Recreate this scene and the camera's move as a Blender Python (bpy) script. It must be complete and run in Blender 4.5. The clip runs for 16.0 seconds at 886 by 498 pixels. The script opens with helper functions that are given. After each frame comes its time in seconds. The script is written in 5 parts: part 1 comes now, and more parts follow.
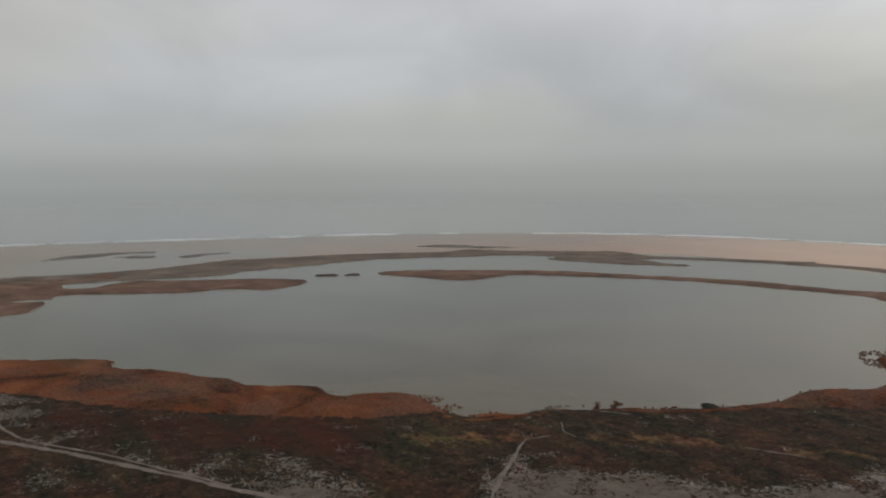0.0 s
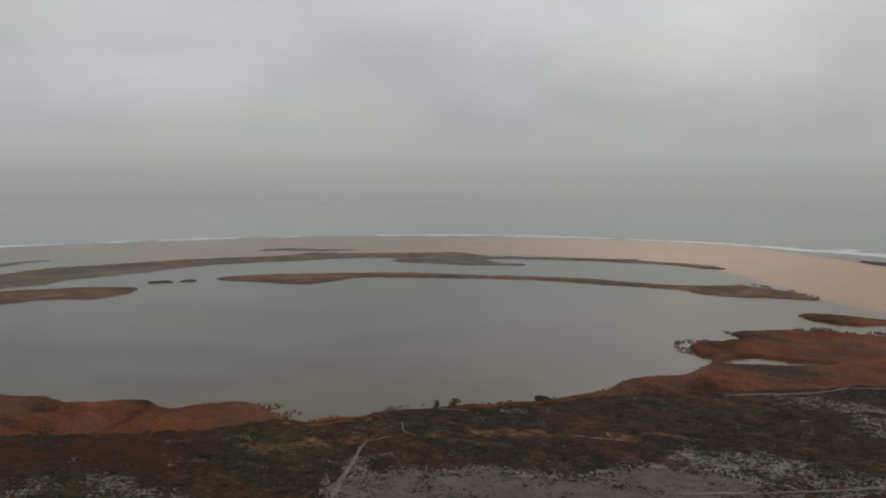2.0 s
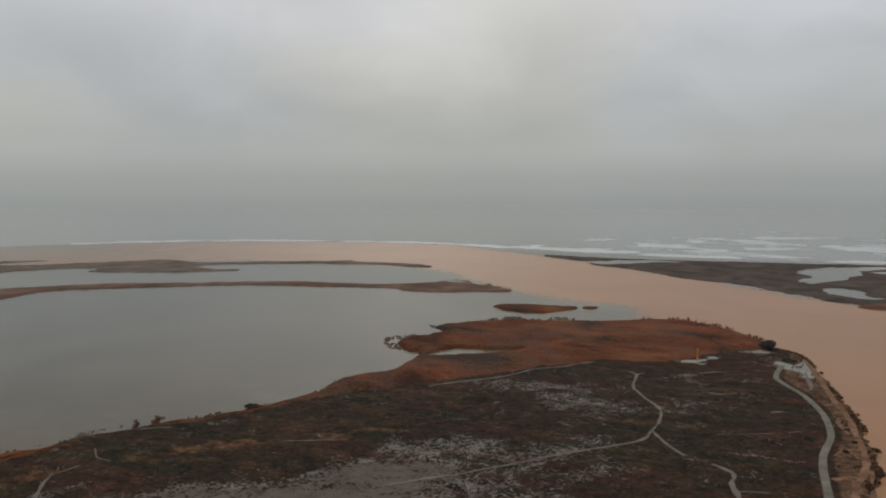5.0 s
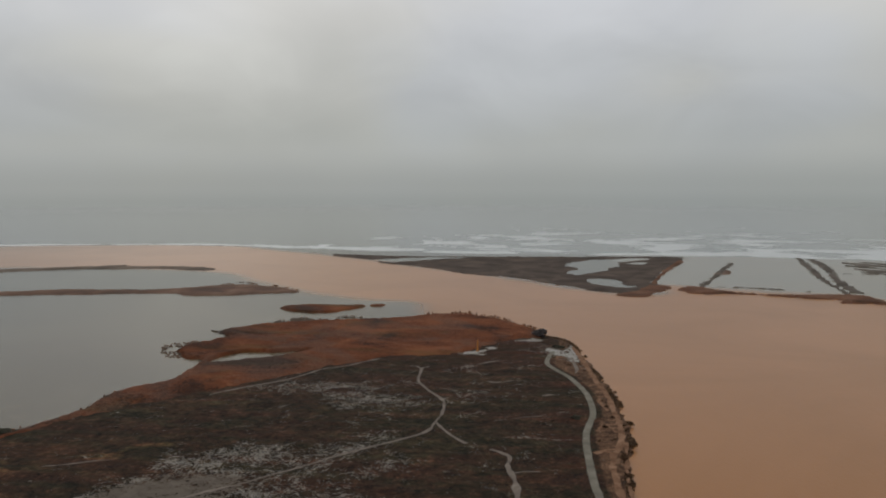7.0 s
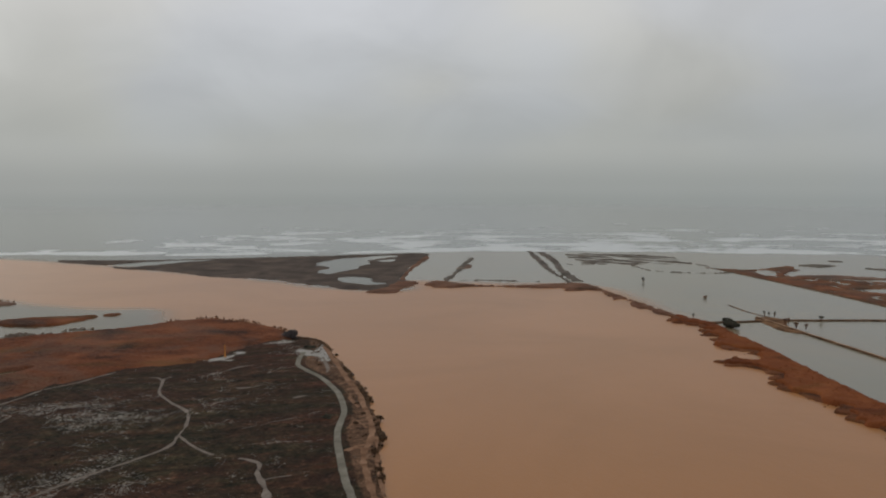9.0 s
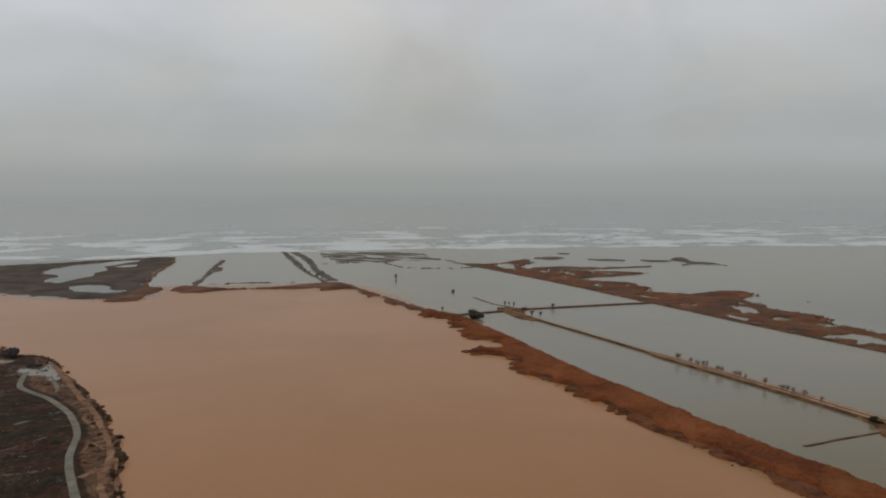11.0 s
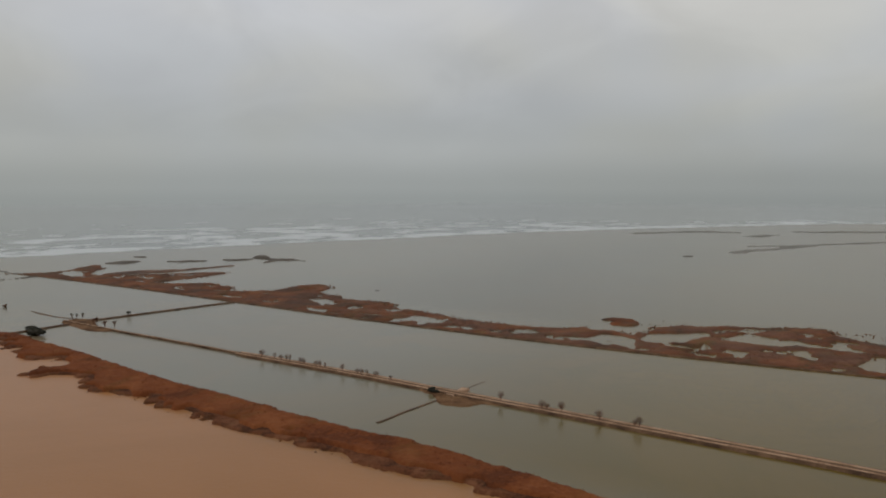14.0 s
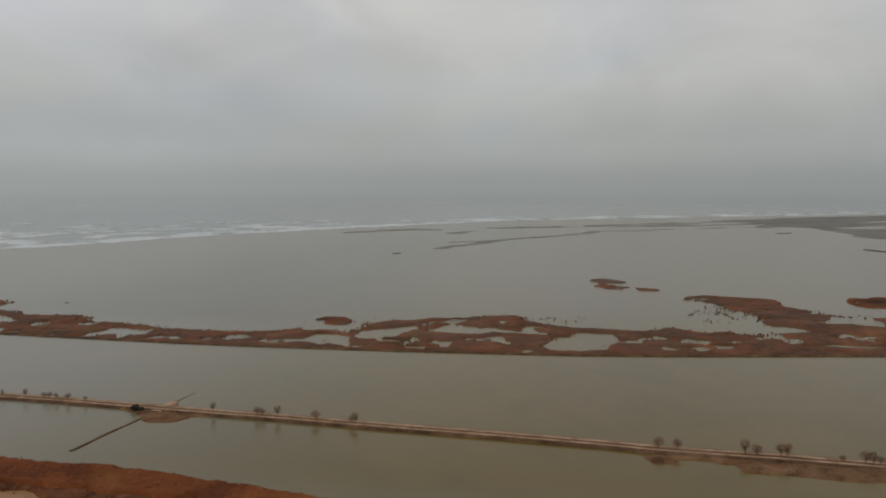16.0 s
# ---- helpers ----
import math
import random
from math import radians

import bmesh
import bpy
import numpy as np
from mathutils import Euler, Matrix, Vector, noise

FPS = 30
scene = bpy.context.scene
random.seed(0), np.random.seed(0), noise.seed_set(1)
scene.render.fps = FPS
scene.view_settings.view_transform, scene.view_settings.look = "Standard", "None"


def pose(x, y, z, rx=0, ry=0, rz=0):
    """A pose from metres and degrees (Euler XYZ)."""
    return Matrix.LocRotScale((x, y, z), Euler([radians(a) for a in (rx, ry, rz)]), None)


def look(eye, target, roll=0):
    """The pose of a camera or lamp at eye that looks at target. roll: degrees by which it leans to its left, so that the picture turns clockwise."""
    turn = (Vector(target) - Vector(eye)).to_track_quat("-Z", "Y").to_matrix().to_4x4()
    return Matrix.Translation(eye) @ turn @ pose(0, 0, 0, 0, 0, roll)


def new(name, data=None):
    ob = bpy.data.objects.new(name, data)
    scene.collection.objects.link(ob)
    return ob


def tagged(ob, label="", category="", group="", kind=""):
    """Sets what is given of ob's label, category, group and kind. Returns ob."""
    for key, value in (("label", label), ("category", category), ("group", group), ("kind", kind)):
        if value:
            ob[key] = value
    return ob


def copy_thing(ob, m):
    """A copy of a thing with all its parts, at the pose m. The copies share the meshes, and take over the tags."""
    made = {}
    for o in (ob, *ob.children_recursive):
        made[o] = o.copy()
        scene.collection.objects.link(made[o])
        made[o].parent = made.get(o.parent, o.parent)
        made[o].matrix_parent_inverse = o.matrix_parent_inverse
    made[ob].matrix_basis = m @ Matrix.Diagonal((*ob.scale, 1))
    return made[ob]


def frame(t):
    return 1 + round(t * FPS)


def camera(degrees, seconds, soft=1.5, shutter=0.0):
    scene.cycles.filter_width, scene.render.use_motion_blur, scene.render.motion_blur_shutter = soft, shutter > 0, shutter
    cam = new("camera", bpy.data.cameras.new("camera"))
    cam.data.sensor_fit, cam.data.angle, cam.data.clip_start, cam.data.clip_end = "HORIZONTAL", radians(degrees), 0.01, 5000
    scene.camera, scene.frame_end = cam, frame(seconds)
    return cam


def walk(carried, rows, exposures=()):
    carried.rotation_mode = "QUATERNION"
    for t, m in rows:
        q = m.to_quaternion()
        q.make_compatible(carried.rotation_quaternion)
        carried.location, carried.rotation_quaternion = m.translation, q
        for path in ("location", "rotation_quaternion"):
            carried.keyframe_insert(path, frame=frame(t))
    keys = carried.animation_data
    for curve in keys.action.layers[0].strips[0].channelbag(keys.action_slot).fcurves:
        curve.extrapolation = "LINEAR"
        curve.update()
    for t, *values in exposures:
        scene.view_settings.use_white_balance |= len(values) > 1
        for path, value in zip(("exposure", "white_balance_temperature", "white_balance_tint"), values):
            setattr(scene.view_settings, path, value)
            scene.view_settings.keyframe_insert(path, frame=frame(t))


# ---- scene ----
# ------------------------------------------------------------------ camera
# A drone hovers at about 100 m and turns to the right.
cam = camera(60.2, 16.0, soft=2.0)
# seconds, x, y, tilt, lean, turn
PATH = [
    (0, -12.70, -4.97, 85.065, -0.056, 54.745),
    (0.5, -12.00, -4.35, 85.113, -0.021, 52.340),
    (1, -11.31, -3.73, 85.129, 0.043, 49.352),
    (1.5, -10.61, -3.12, 85.185, 0.043, 46.435),
    (2, -9.91, -2.51, 85.241, 0.043, 43.270),
    (2.5, -9.22, -1.90, 85.266, -0.025, 40.232),
    (3, -8.52, -1.31, 85.321, -0.039, 36.921),
    (3.5, -7.83, -0.73, 85.334, -0.055, 33.613),
    (4, -7.13, -0.16, 85.352, -0.006, 29.981),
    (4.2, -6.86, 0.06, 85.388, -0.014, 28.390),
    (6.5, -3.75, 2.13, 85.394, -0.013, 10.956),
    (7, -3.12, 2.46, 85.385, -0.008, 6.678),
    (7.5, -2.50, 2.77, 85.364, -0.022, 2.522),
    (8, -1.88, 3.06, 85.378, 0.029, -2.155),
    (8.5, -1.27, 3.34, 85.375, -0.039, -6.650),
    (8.7, -1.03, 3.45, 85.357, -0.029, -8.731),
    (10.8, 1.41, 4.25, 85.277, 0.063, -28.119),
    (11, 1.64, 4.30, 85.293, 0.017, -29.979),
    (11.5, 2.20, 4.40, 85.281, 0.009, -34.629),
    (12, 2.76, 4.48, 85.284, 0.052, -39.702),
    (12.5, 3.31, 4.56, 85.278, 0.028, -44.688),
    (13, 3.86, 4.62, 85.271, 0.023, -50.313),
    (13.5, 4.41, 4.67, 85.236, 0.003, -55.295),
    (14, 4.96, 4.72, 85.229, 0.043, -60.579),
    (14.5, 5.51, 4.77, 85.220, -0.039, -65.570),
    (15, 6.05, 4.81, 85.230, -0.039, -71.112),
    (15.5, 6.59, 4.86, 85.241, -0.019, -76.376),
    (16, 7.14, 4.90, 85.264, 0.031, -81.933),
]


def drone(x, y, tilt, lean, turn):
    return Matrix.Translation((x, y, 100.0)) @ pose(0, 0, 0, 0, 0, turn) @ pose(0, 0, 0, tilt, 0, 0) @ pose(0, 0, 0, 0, 0, lean)


walk(cam, [(t, drone(*row)) for t, *row in PATH])

# ------------------------------------------------------------------ sky and sun
SUN_AZ, SUN_EL = radians(27), radians(34)      # turn to the left of +y, height
to_sun = Vector((-math.sin(SUN_AZ) * math.cos(SUN_EL), math.cos(SUN_AZ) * math.cos(SUN_EL), math.sin(SUN_EL)))

world = bpy.data.worlds.new("overcast")
scene.world = world
world.use_nodes = True


class Nodes:
    """A small writer of node trees."""

    def __init__(self, tree):
        self.tree = tree
        tree.nodes.clear()

    def add(self, kind, inputs=(), **settings):
        node = self.tree.nodes.new(kind)
        for key, value in settings.items():
            setattr(node, key, value)
        for key, value in dict(inputs).items():
            if isinstance(value, bpy.types.NodeSocket):
                self.tree.links.new(value, node.inputs[key])
            else:
                node.inputs[key].default_value = value
        return node

    def math(self, op, a, b=0.0, clamp=False):
        return self.add("ShaderNodeMath", {0: a, 1: b}, operation=op, use_clamp=clamp).outputs[0]

    def mix(self, f, a, b, blend="MIX"):
        node = self.add("ShaderNodeMix", {0: f}, data_type="RGBA", blend_type=blend, clamp_factor=True)
        for slot, value in ((6, a), (7, b)):
            if isinstance(value, bpy.types.NodeSocket):
                self.tree.links.new(value, node.inputs[slot])
            else:
                node.inputs[slot].default_value = (*value, 1.0) if len(value) == 3 else value
        return node.outputs[2]

    def span(self, value, lo, hi, to_lo=0.0, to_hi=1.0, smooth=True):
        node = self.add("ShaderNodeMapRange", {0: value, 1: lo, 2: hi, 3: to_lo, 4: to_hi},
                        interpolation_type="SMOOTHSTEP" if smooth else "LINEAR")
        return node.outputs[0]

    def noise(self, vector, scale, detail=4.0, rough=0.55, distort=0.0):
        return self.add("ShaderNodeTexNoise", {"Vector": vector, "Scale": scale, "Detail": detail, "Roughness": rough,
                                               "Distortion": distort}).outputs[0]

    def ramp(self, value, stops):
        node = self.add("ShaderNodeValToRGB", {0: value})
        ramp = node.color_ramp
        ramp.interpolation = "EASE"
        while len(ramp.elements) < len(stops):
            ramp.elements.new(0.5)
        for element, (at, colour) in zip(ramp.elements, stops):
            element.position, element.color = at, (*colour, 1.0)
        return node.outputs[0]


def build_sky():
    n = Nodes(world.node_tree)
    way = n.add("ShaderNodeTexCoord").outputs["Generated"]
    split = n.add("ShaderNodeSeparateXYZ", {0: way})
    up = split.outputs[2]
    # low cloud in soft lumps, a little drawn out towards the horizon
    depth = n.math("ADD", n.math("MAXIMUM", up, 0.0), 0.55)
    flat = n.add("ShaderNodeCombineXYZ", {0: n.math("DIVIDE", split.outputs[0], depth), 1: n.math("DIVIDE", split.outputs[1], depth), 2: n.math("MULTIPLY", up, 1.7)}).outputs[0]
    broad = n.noise(flat, 1.15, 2.0, 0.5, 0.3)
    fine = n.noise(flat, 3.2, 4.0, 0.5, 0.5)
    tone = n.noise(flat, 1.9, 2.0, 0.5, 0.2)
    base = n.ramp(n.math("MULTIPLY", n.math("ADD", up, 0.02), 2.0, True), [
        (0.0, (0.288, 0.305, 0.297)), (0.04, (0.316, 0.332, 0.323)), (0.15, (0.404, 0.416, 0.405)), (0.32, (0.468, 0.474, 0.466)),
        (0.50, (0.525, 0.524, 0.518)), (1.0, (0.60, 0.60, 0.60))])
    lift = n.math("ADD", n.span(broad, 0.28, 0.72, -0.12, 0.12), n.span(fine, 0.28, 0.72, -0.070, 0.070))
    lift = n.math("MULTIPLY", lift, n.span(up, -0.01, 0.16, 0.10, 1.0))
    base = n.mix(n.math("ADD", 0.5, n.math("MULTIPLY", n.math("SUBTRACT", n.span(tone, 0.38, 0.66), 0.5), n.span(up, 0.0, 0.12, 0.25, 1.0))), n.mix(1.0, base, (0.978, 1.0, 1.05), "MULTIPLY"), n.mix(1.0, base, (1.008, 1.002, 0.975), "MULTIPLY"))
    # the thinner cloud in front of the sun
    near = n.add("ShaderNodeVectorMath", {0: way, 1: tuple(to_sun)}, operation="DOT_PRODUCT").outputs["Value"]
    glow = n.math("MULTIPLY", n.span(near, 0.80, 1.0), n.span(up, 0.02, 0.2))
    gain = n.math("ADD", n.math("ADD", lift, n.math("MULTIPLY", 1.0, n.ramp(n.span(near, -0.7, 1.0, smooth=False), [(0.0, (0.86,) * 3), (0.24, (0.915,) * 3), (0.46, (1.015,) * 3), (0.80, (0.99,) * 3), (0.91, (0.995,) * 3), (0.98, (1.09,) * 3)]))), n.math("MULTIPLY", glow, 0.08))
    cloud = n.add("ShaderNodeVectorMath", {0: base, "Scale": gain}, operation="SCALE").outputs[0]
    sky = n.add("ShaderNodeTexSky", sky_type="NISHITA", sun_disc=False, sun_elevation=SUN_EL, sun_rotation=-SUN_AZ).outputs[0]
    blue = n.add("ShaderNodeVectorMath", {0: sky, "Scale": 0.08}, operation="SCALE").outputs[0]
    colour = n.mix(n.span(up, 0.05, 0.5, 0.02, 0.10), cloud, blue)
    back = n.add("ShaderNodeBackground", {0: colour, 1: 1.0})
    n.add("ShaderNodeOutputWorld", {0: back.outputs[0]})


build_sky()

lamp = bpy.data.lights.new("sun", "SUN")
lamp.energy, lamp.angle, lamp.color = 0.5, radians(25), (1.0, 0.96, 0.9)
sun = new("sun", lamp)
sun.matrix_world = look(to_sun * 500, (0, 0, 0))

# ------------------------------------------------------------------ materials


def material(name, build):
    m = bpy.data.materials.new(name)
    m.use_nodes = True
    n = Nodes(m.node_tree)
    shader = n.add("ShaderNodeBsdfPrincipled")
    n.add("ShaderNodeOutputMaterial", {0: shader.outputs[0]})
    build(n, shader)
    return m


def link(n, value, socket):
    if isinstance(value, bpy.types.NodeSocket):
        n.tree.links.new(value, socket)
    else:
        socket.default_value = (*value, 1.0) if isinstance(value, tuple) and len(value) == 3 else value


def place_of(n):
    return n.add("ShaderNodeNewGeometry").outputs["Position"]


def attr(n, name):
    return n.add("ShaderNodeAttribute", attribute_name=name).outputs["Fac"]


def bump(n, shader, height, strength, distance):
    node = n.add("ShaderNodeBump", {"Height": height, "Strength": strength, "Distance": distance})
    n.tree.links.new(node.outputs[0], shader.inputs["Normal"])


def plant_material(name, dark, mid, light, broad=0.03, fine=0.9, rough=1.0, olive=0.0, ashen=0.0):
    """Dry plants: broad drifts of colour and a fine grain of stems."""
    def build(n, shader):
        p = place_of(n)
        a = n.noise(p, broad, 4.0, 0.6, 0.5)
        b = n.noise(p, fine, 5.0, 0.7)
        v = n.math("ADD", n.math("MULTIPLY", a, 0.65), n.math("MULTIPLY", b, 0.35))
        colour = n.ramp(v, [(0.40, dark), (0.50, mid), (0.61, light)])
        if olive:      # greener stands among the brown
            stand = n.add("ShaderNodeMapping", {"Vector": p, "Rotation": (0, 0, -0.82), "Scale": (0.4, 1.0, 1.0)}).outputs[0]
            green = n.span(n.math("ADD", n.math("MULTIPLY", n.noise(stand, broad * 1.6, 5.0, 0.65, 0.6), 0.8), n.math("MULTIPLY", b, 0.2)), 0.50, 0.64, 0.0, olive)
            colour = n.mix(green, colour, n.mix(1.0, colour, (0.50, 0.92, 0.72), "MULTIPLY"))
        if ashen:      # withered grey-brown stands
            grey = n.span(n.math("ADD", n.math("MULTIPLY", n.noise(p, broad * 0.7, 5.0, 0.68, 0.8), 0.8), n.math("MULTIPLY", b, 0.2)), 0.45, 0.55, 0.0, ashen)
            colour = n.mix(grey, colour, n.ramp(b, [(0.35, (0.062, 0.046, 0.038)), (0.62, (0.120, 0.088, 0.070))]))
        link(n, colour, shader.inputs["Base Color"])
        link(n, rough, shader.inputs["Roughness"])
        link(n, 0.1, shader.inputs["Specular IOR Level"])
        bump(n, shader, n.noise(p, fine * 2.2, 3.0), 0.6, 0.3)
    return material(name, build)


REED = plant_material("dry_reed", (0.040, 0.017, 0.010), (0.136, 0.044, 0.018), (0.208, 0.074, 0.032), 0.022, 0.7, olive=0.6, ashen=0.35)
REED_TALL = plant_material("tall_dry_reed", (0.105, 0.032, 0.012), (0.170, 0.051, 0.017), (0.225, 0.075, 0.026), 0.03, 0.6, olive=0.35)
# dyke reed again, with distance haze mixed into its colour
REED_HAZED = plant_material("hazed_reed", (0.092, 0.046, 0.029), (0.146, 0.072, 0.045), (0.20, 0.104, 0.066), 0.03, 0.6, olive=0.3)
# far reed, greyed by distance haze in its colour; dead reeds share it
REED_FAR = plant_material("haze_greyed_reed", (0.098, 0.066, 0.051), (0.158, 0.094, 0.067), (0.212, 0.134, 0.096))
# darkest reed tone is raised, with some distance haze in the colour
REED_POOLS = plant_material("marsh_reed", (0.092, 0.046, 0.028), (0.156, 0.062, 0.032), (0.220, 0.094, 0.048), 0.035, 0.5, olive=0.6, ashen=0.38)
# farthest marsh, its colour paled in place of distance haze
MARSH_FAR = plant_material("haze_paled_marsh", (0.160, 0.152, 0.132), (0.195, 0.184, 0.160), (0.232, 0.217, 0.190), 0.01, 0.1)
# outer marsh, lightened and dulled in colour to imitate haze; dead reeds share it
OUTER_MARSH = plant_material("hazed_salt_marsh", (0.110, 0.090, 0.072), (0.160, 0.124, 0.098), (0.21, 0.165, 0.13), 0.02, 0.3)
MARSH = plant_material("salt_marsh", (0.055, 0.041, 0.033), (0.082, 0.062, 0.050), (0.122, 0.090, 0.070))
MARSH_GREY = plant_material("grey_flooded_marsh", (0.082, 0.070, 0.058), (0.118, 0.100, 0.083), (0.160, 0.136, 0.112))
SCRUB = plant_material("dark_scrub", (0.018, 0.017, 0.014), (0.032, 0.027, 0.021), (0.060, 0.043, 0.030), 0.05, 1.4)
EVERGREEN = plant_material("dark_evergreen", (0.060, 0.060, 0.046), (0.100, 0.095, 0.072), (0.150, 0.135, 0.100), 0.2, 2.0)
TWIG = plant_material("bare_twig", (0.120, 0.062, 0.040), (0.18, 0.094, 0.060), (0.24, 0.132, 0.086), 0.3, 2.0)
GRASS = plant_material("dry_grass", (0.084, 0.044, 0.022), (0.160, 0.084, 0.041), (0.225, 0.128, 0.067), 0.10, 1.1)
SANDBAR = plant_material("grey_sandbar", (0.10, 0.095, 0.085), (0.16, 0.145, 0.125), (0.22, 0.20, 0.175), 0.02, 0.2)

BANKSOIL = plant_material("ochre_bank_soil", (0.140, 0.074, 0.042), (0.215, 0.118, 0.070), (0.30, 0.178, 0.112), 0.12, 1.3)
# dyke grass colour lightened to include distance haze
DYKE_EARTH = plant_material("brown_dyke_grass", (0.062, 0.036, 0.022), (0.112, 0.064, 0.037), (0.185, 0.108, 0.062), 0.10, 1.2)
BANK_SHRUB = plant_material("bare_bank_shrub", (0.036, 0.023, 0.014), (0.080, 0.048, 0.028), (0.145, 0.086, 0.050), 0.15, 1.6)
SEDGE = plant_material("rusty_sedge", (0.066, 0.026, 0.013), (0.132, 0.049, 0.022), (0.190, 0.078, 0.038), 0.10, 0.8, olive=0.3)
GREY_TWIG = plant_material("grey_twig", (0.085, 0.075, 0.074), (0.130, 0.114, 0.112), (0.18, 0.158, 0.152), 0.3, 2.0)
ORANGE_TWIG = plant_material("russet_twig", (0.085, 0.036, 0.018), (0.15, 0.062, 0.030), (0.21, 0.092, 0.048), 0.3, 2.0)
GRAVEL = plant_material("ochre_gravel", (0.25, 0.150, 0.088), (0.39, 0.24, 0.147), (0.48, 0.32, 0.21), 0.12, 1.3)
ORANGE_WOOD = plant_material("orange_painted_wood", (0.50, 0.19, 0.045), (0.60, 0.25, 0.06), (0.68, 0.31, 0.09), 0.4, 3.0, 0.7)


def build_track(n, shader):
    p = place_of(n)
    a = n.noise(p, 0.15, 4.0, 0.6)
    b = n.noise(p, 1.6, 5.0, 0.65)
    v = n.math("ADD", n.math("MULTIPLY", a, 0.6), n.math("MULTIPLY", b, 0.4))
    link(n, n.ramp(v, [(0.34, (0.080, 0.059, 0.043)), (0.5, (0.146, 0.113, 0.087)), (0.66, (0.225, 0.182, 0.145))]), shader.inputs["Base Color"])
    link(n, 0.9, shader.inputs["Roughness"])
    bump(n, shader, b, 0.4, 0.08)


TRACK = material("pale_sand_track", build_track)


def build_asphalt(n, shader):
    p = place_of(n)
    a = n.noise(p, 0.12, 4.0, 0.6)
    b = n.noise(p, 2.2, 4.0, 0.6)
    v = n.math("ADD", n.math("MULTIPLY", a, 0.7), n.math("MULTIPLY", b, 0.3))
    link(n, n.ramp(v, [(0.38, (0.120, 0.107, 0.080)), (0.5, (0.168, 0.151, 0.116)), (0.62, (0.22, 0.20, 0.157))]), shader.inputs["Base Color"])
    link(n, 0.85, shader.inputs["Roughness"])
    link(n, 0.2, shader.inputs["Specular IOR Level"])
    bump(n, shader, b, 0.3, 0.03)


ROAD = material("worn_wet_asphalt", build_asphalt)


def build_heath(n, shader):
    """Dark heath with drifts of dry grass and rusty sedge; pale wet sand shows through where the scrub thins out."""
    p = place_of(n)
    broad, mid, fine = n.noise(p, 0.018, 6.0, 0.68, 0.6), n.noise(p, 0.13, 7.0, 0.74, 0.3), n.noise(p, 0.55, 6.0, 0.80)
    # plant belts run along the lagoon shore
    belts = n.add("ShaderNodeMapping", {"Vector": p, "Rotation": (0, 0, -0.82), "Scale": (0.22, 1.0, 1.0)}).outputs[0]
    streak = n.noise(belts, 0.085, 6.0, 0.70, 0.4)
    v = n.math("ADD", n.math("ADD", n.math("MULTIPLY", mid, 0.36), n.math("MULTIPLY", fine, 0.50)), n.math("MULTIPLY", streak, 0.14))
    dark = n.ramp(v, [(0.41, (0.012, 0.0084, 0.0060)), (0.5, (0.036, 0.0208, 0.0128)), (0.59, (0.090, 0.048, 0.028))])
    tan = n.ramp(v, [(0.42, (0.022, 0.0125, 0.008)), (0.52, (0.066, 0.0355, 0.0195)), (0.62, (0.140, 0.077, 0.041))])
    colour = n.mix(n.span(n.math("ADD", n.math("MULTIPLY", broad, 0.70), n.math("MULTIPLY", streak, 0.5)), 0.60, 0.74), dark, tan)
    grassy = n.ramp(v, [(0.43, (0.038, 0.020, 0.010)), (0.52, (0.110, 0.055, 0.026)), (0.60, (0.205, 0.110, 0.054))])
    colour = n.mix(n.span(n.math("ADD", n.math("MULTIPLY", attr(n, "dune"), 0.35), n.math("ADD", n.math("MULTIPLY", streak, 0.7), n.math("MULTIPLY", mid, 0.7))), 0.93, 1.12), colour, grassy)
    rust = n.ramp(v, [(0.35, (0.024, 0.010, 0.007)), (0.55, (0.058, 0.020, 0.011)), (0.7, (0.095, 0.036, 0.019))])
    colour = n.mix(n.span(n.math("ADD", n.math("MULTIPLY", attr(n, "rust"), 0.7), n.math("MULTIPLY", streak, 0.9)), 0.50, 1.0, 0.0, 0.9), colour, rust)
    # russet and olive drifts
    drift = n.math("ADD", n.math("MULTIPLY", n.noise(belts, 0.06, 5.0, 0.7, 0.8), 0.7), n.math("MULTIPLY", n.noise(p, 0.3, 4.0, 0.7), 0.3))
    colour = n.mix(n.span(drift, 0.40, 0.60), n.mix(1.0, colour, (0.70, 1.0, 0.90), "MULTIPLY"), n.mix(1.0, colour, (1.14, 0.98, 0.98), "MULTIPLY"))
    soil = n.ramp(v, [(0.42, (0.036, 0.021, 0.013)), (0.50, (0.105, 0.056, 0.032)), (0.58, (0.235, 0.135, 0.082))])
    colour = n.mix(n.span(attr(n, "bank"), 0.2, 0.8), colour, soil)
    sand = n.ramp(n.math("ADD", n.math("MULTIPLY", mid, 0.5), n.math("MULTIPLY", fine, 0.5)),
                  [(0.41, (0.040, 0.029, 0.018)), (0.50, (0.080, 0.063, 0.043)), (0.60, (0.122, 0.098, 0.070))])
    # wet sand shows as lace between the tussocks, wider where the ground is barer
    lace = n.math("SUBTRACT", 1.0, n.math("MULTIPLY", n.math("ABSOLUTE", n.math("SUBTRACT", n.noise(p, 0.27, 2.5, 0.55, 1.6), 0.5)), 9.0, True))
    patches = n.math("ADD", n.math("MULTIPLY", n.noise(p, 0.075, 5.0, 0.66, 0.6), 0.65), n.math("MULTIPLY", n.noise(p, 0.8, 3.0, 0.65, 0.6), 0.35))
    slivers = n.math("MULTIPLY", n.span(streak, 0.645, 0.70), 0.5)
    show = n.math("ADD", n.math("ADD", attr(n, "sand"), slivers), n.math("ADD", n.math("MULTIPLY", n.math("SUBTRACT", patches, 0.5), 2.3), n.math("MULTIPLY", n.math("SUBTRACT", lace, 0.5), 0.66)))
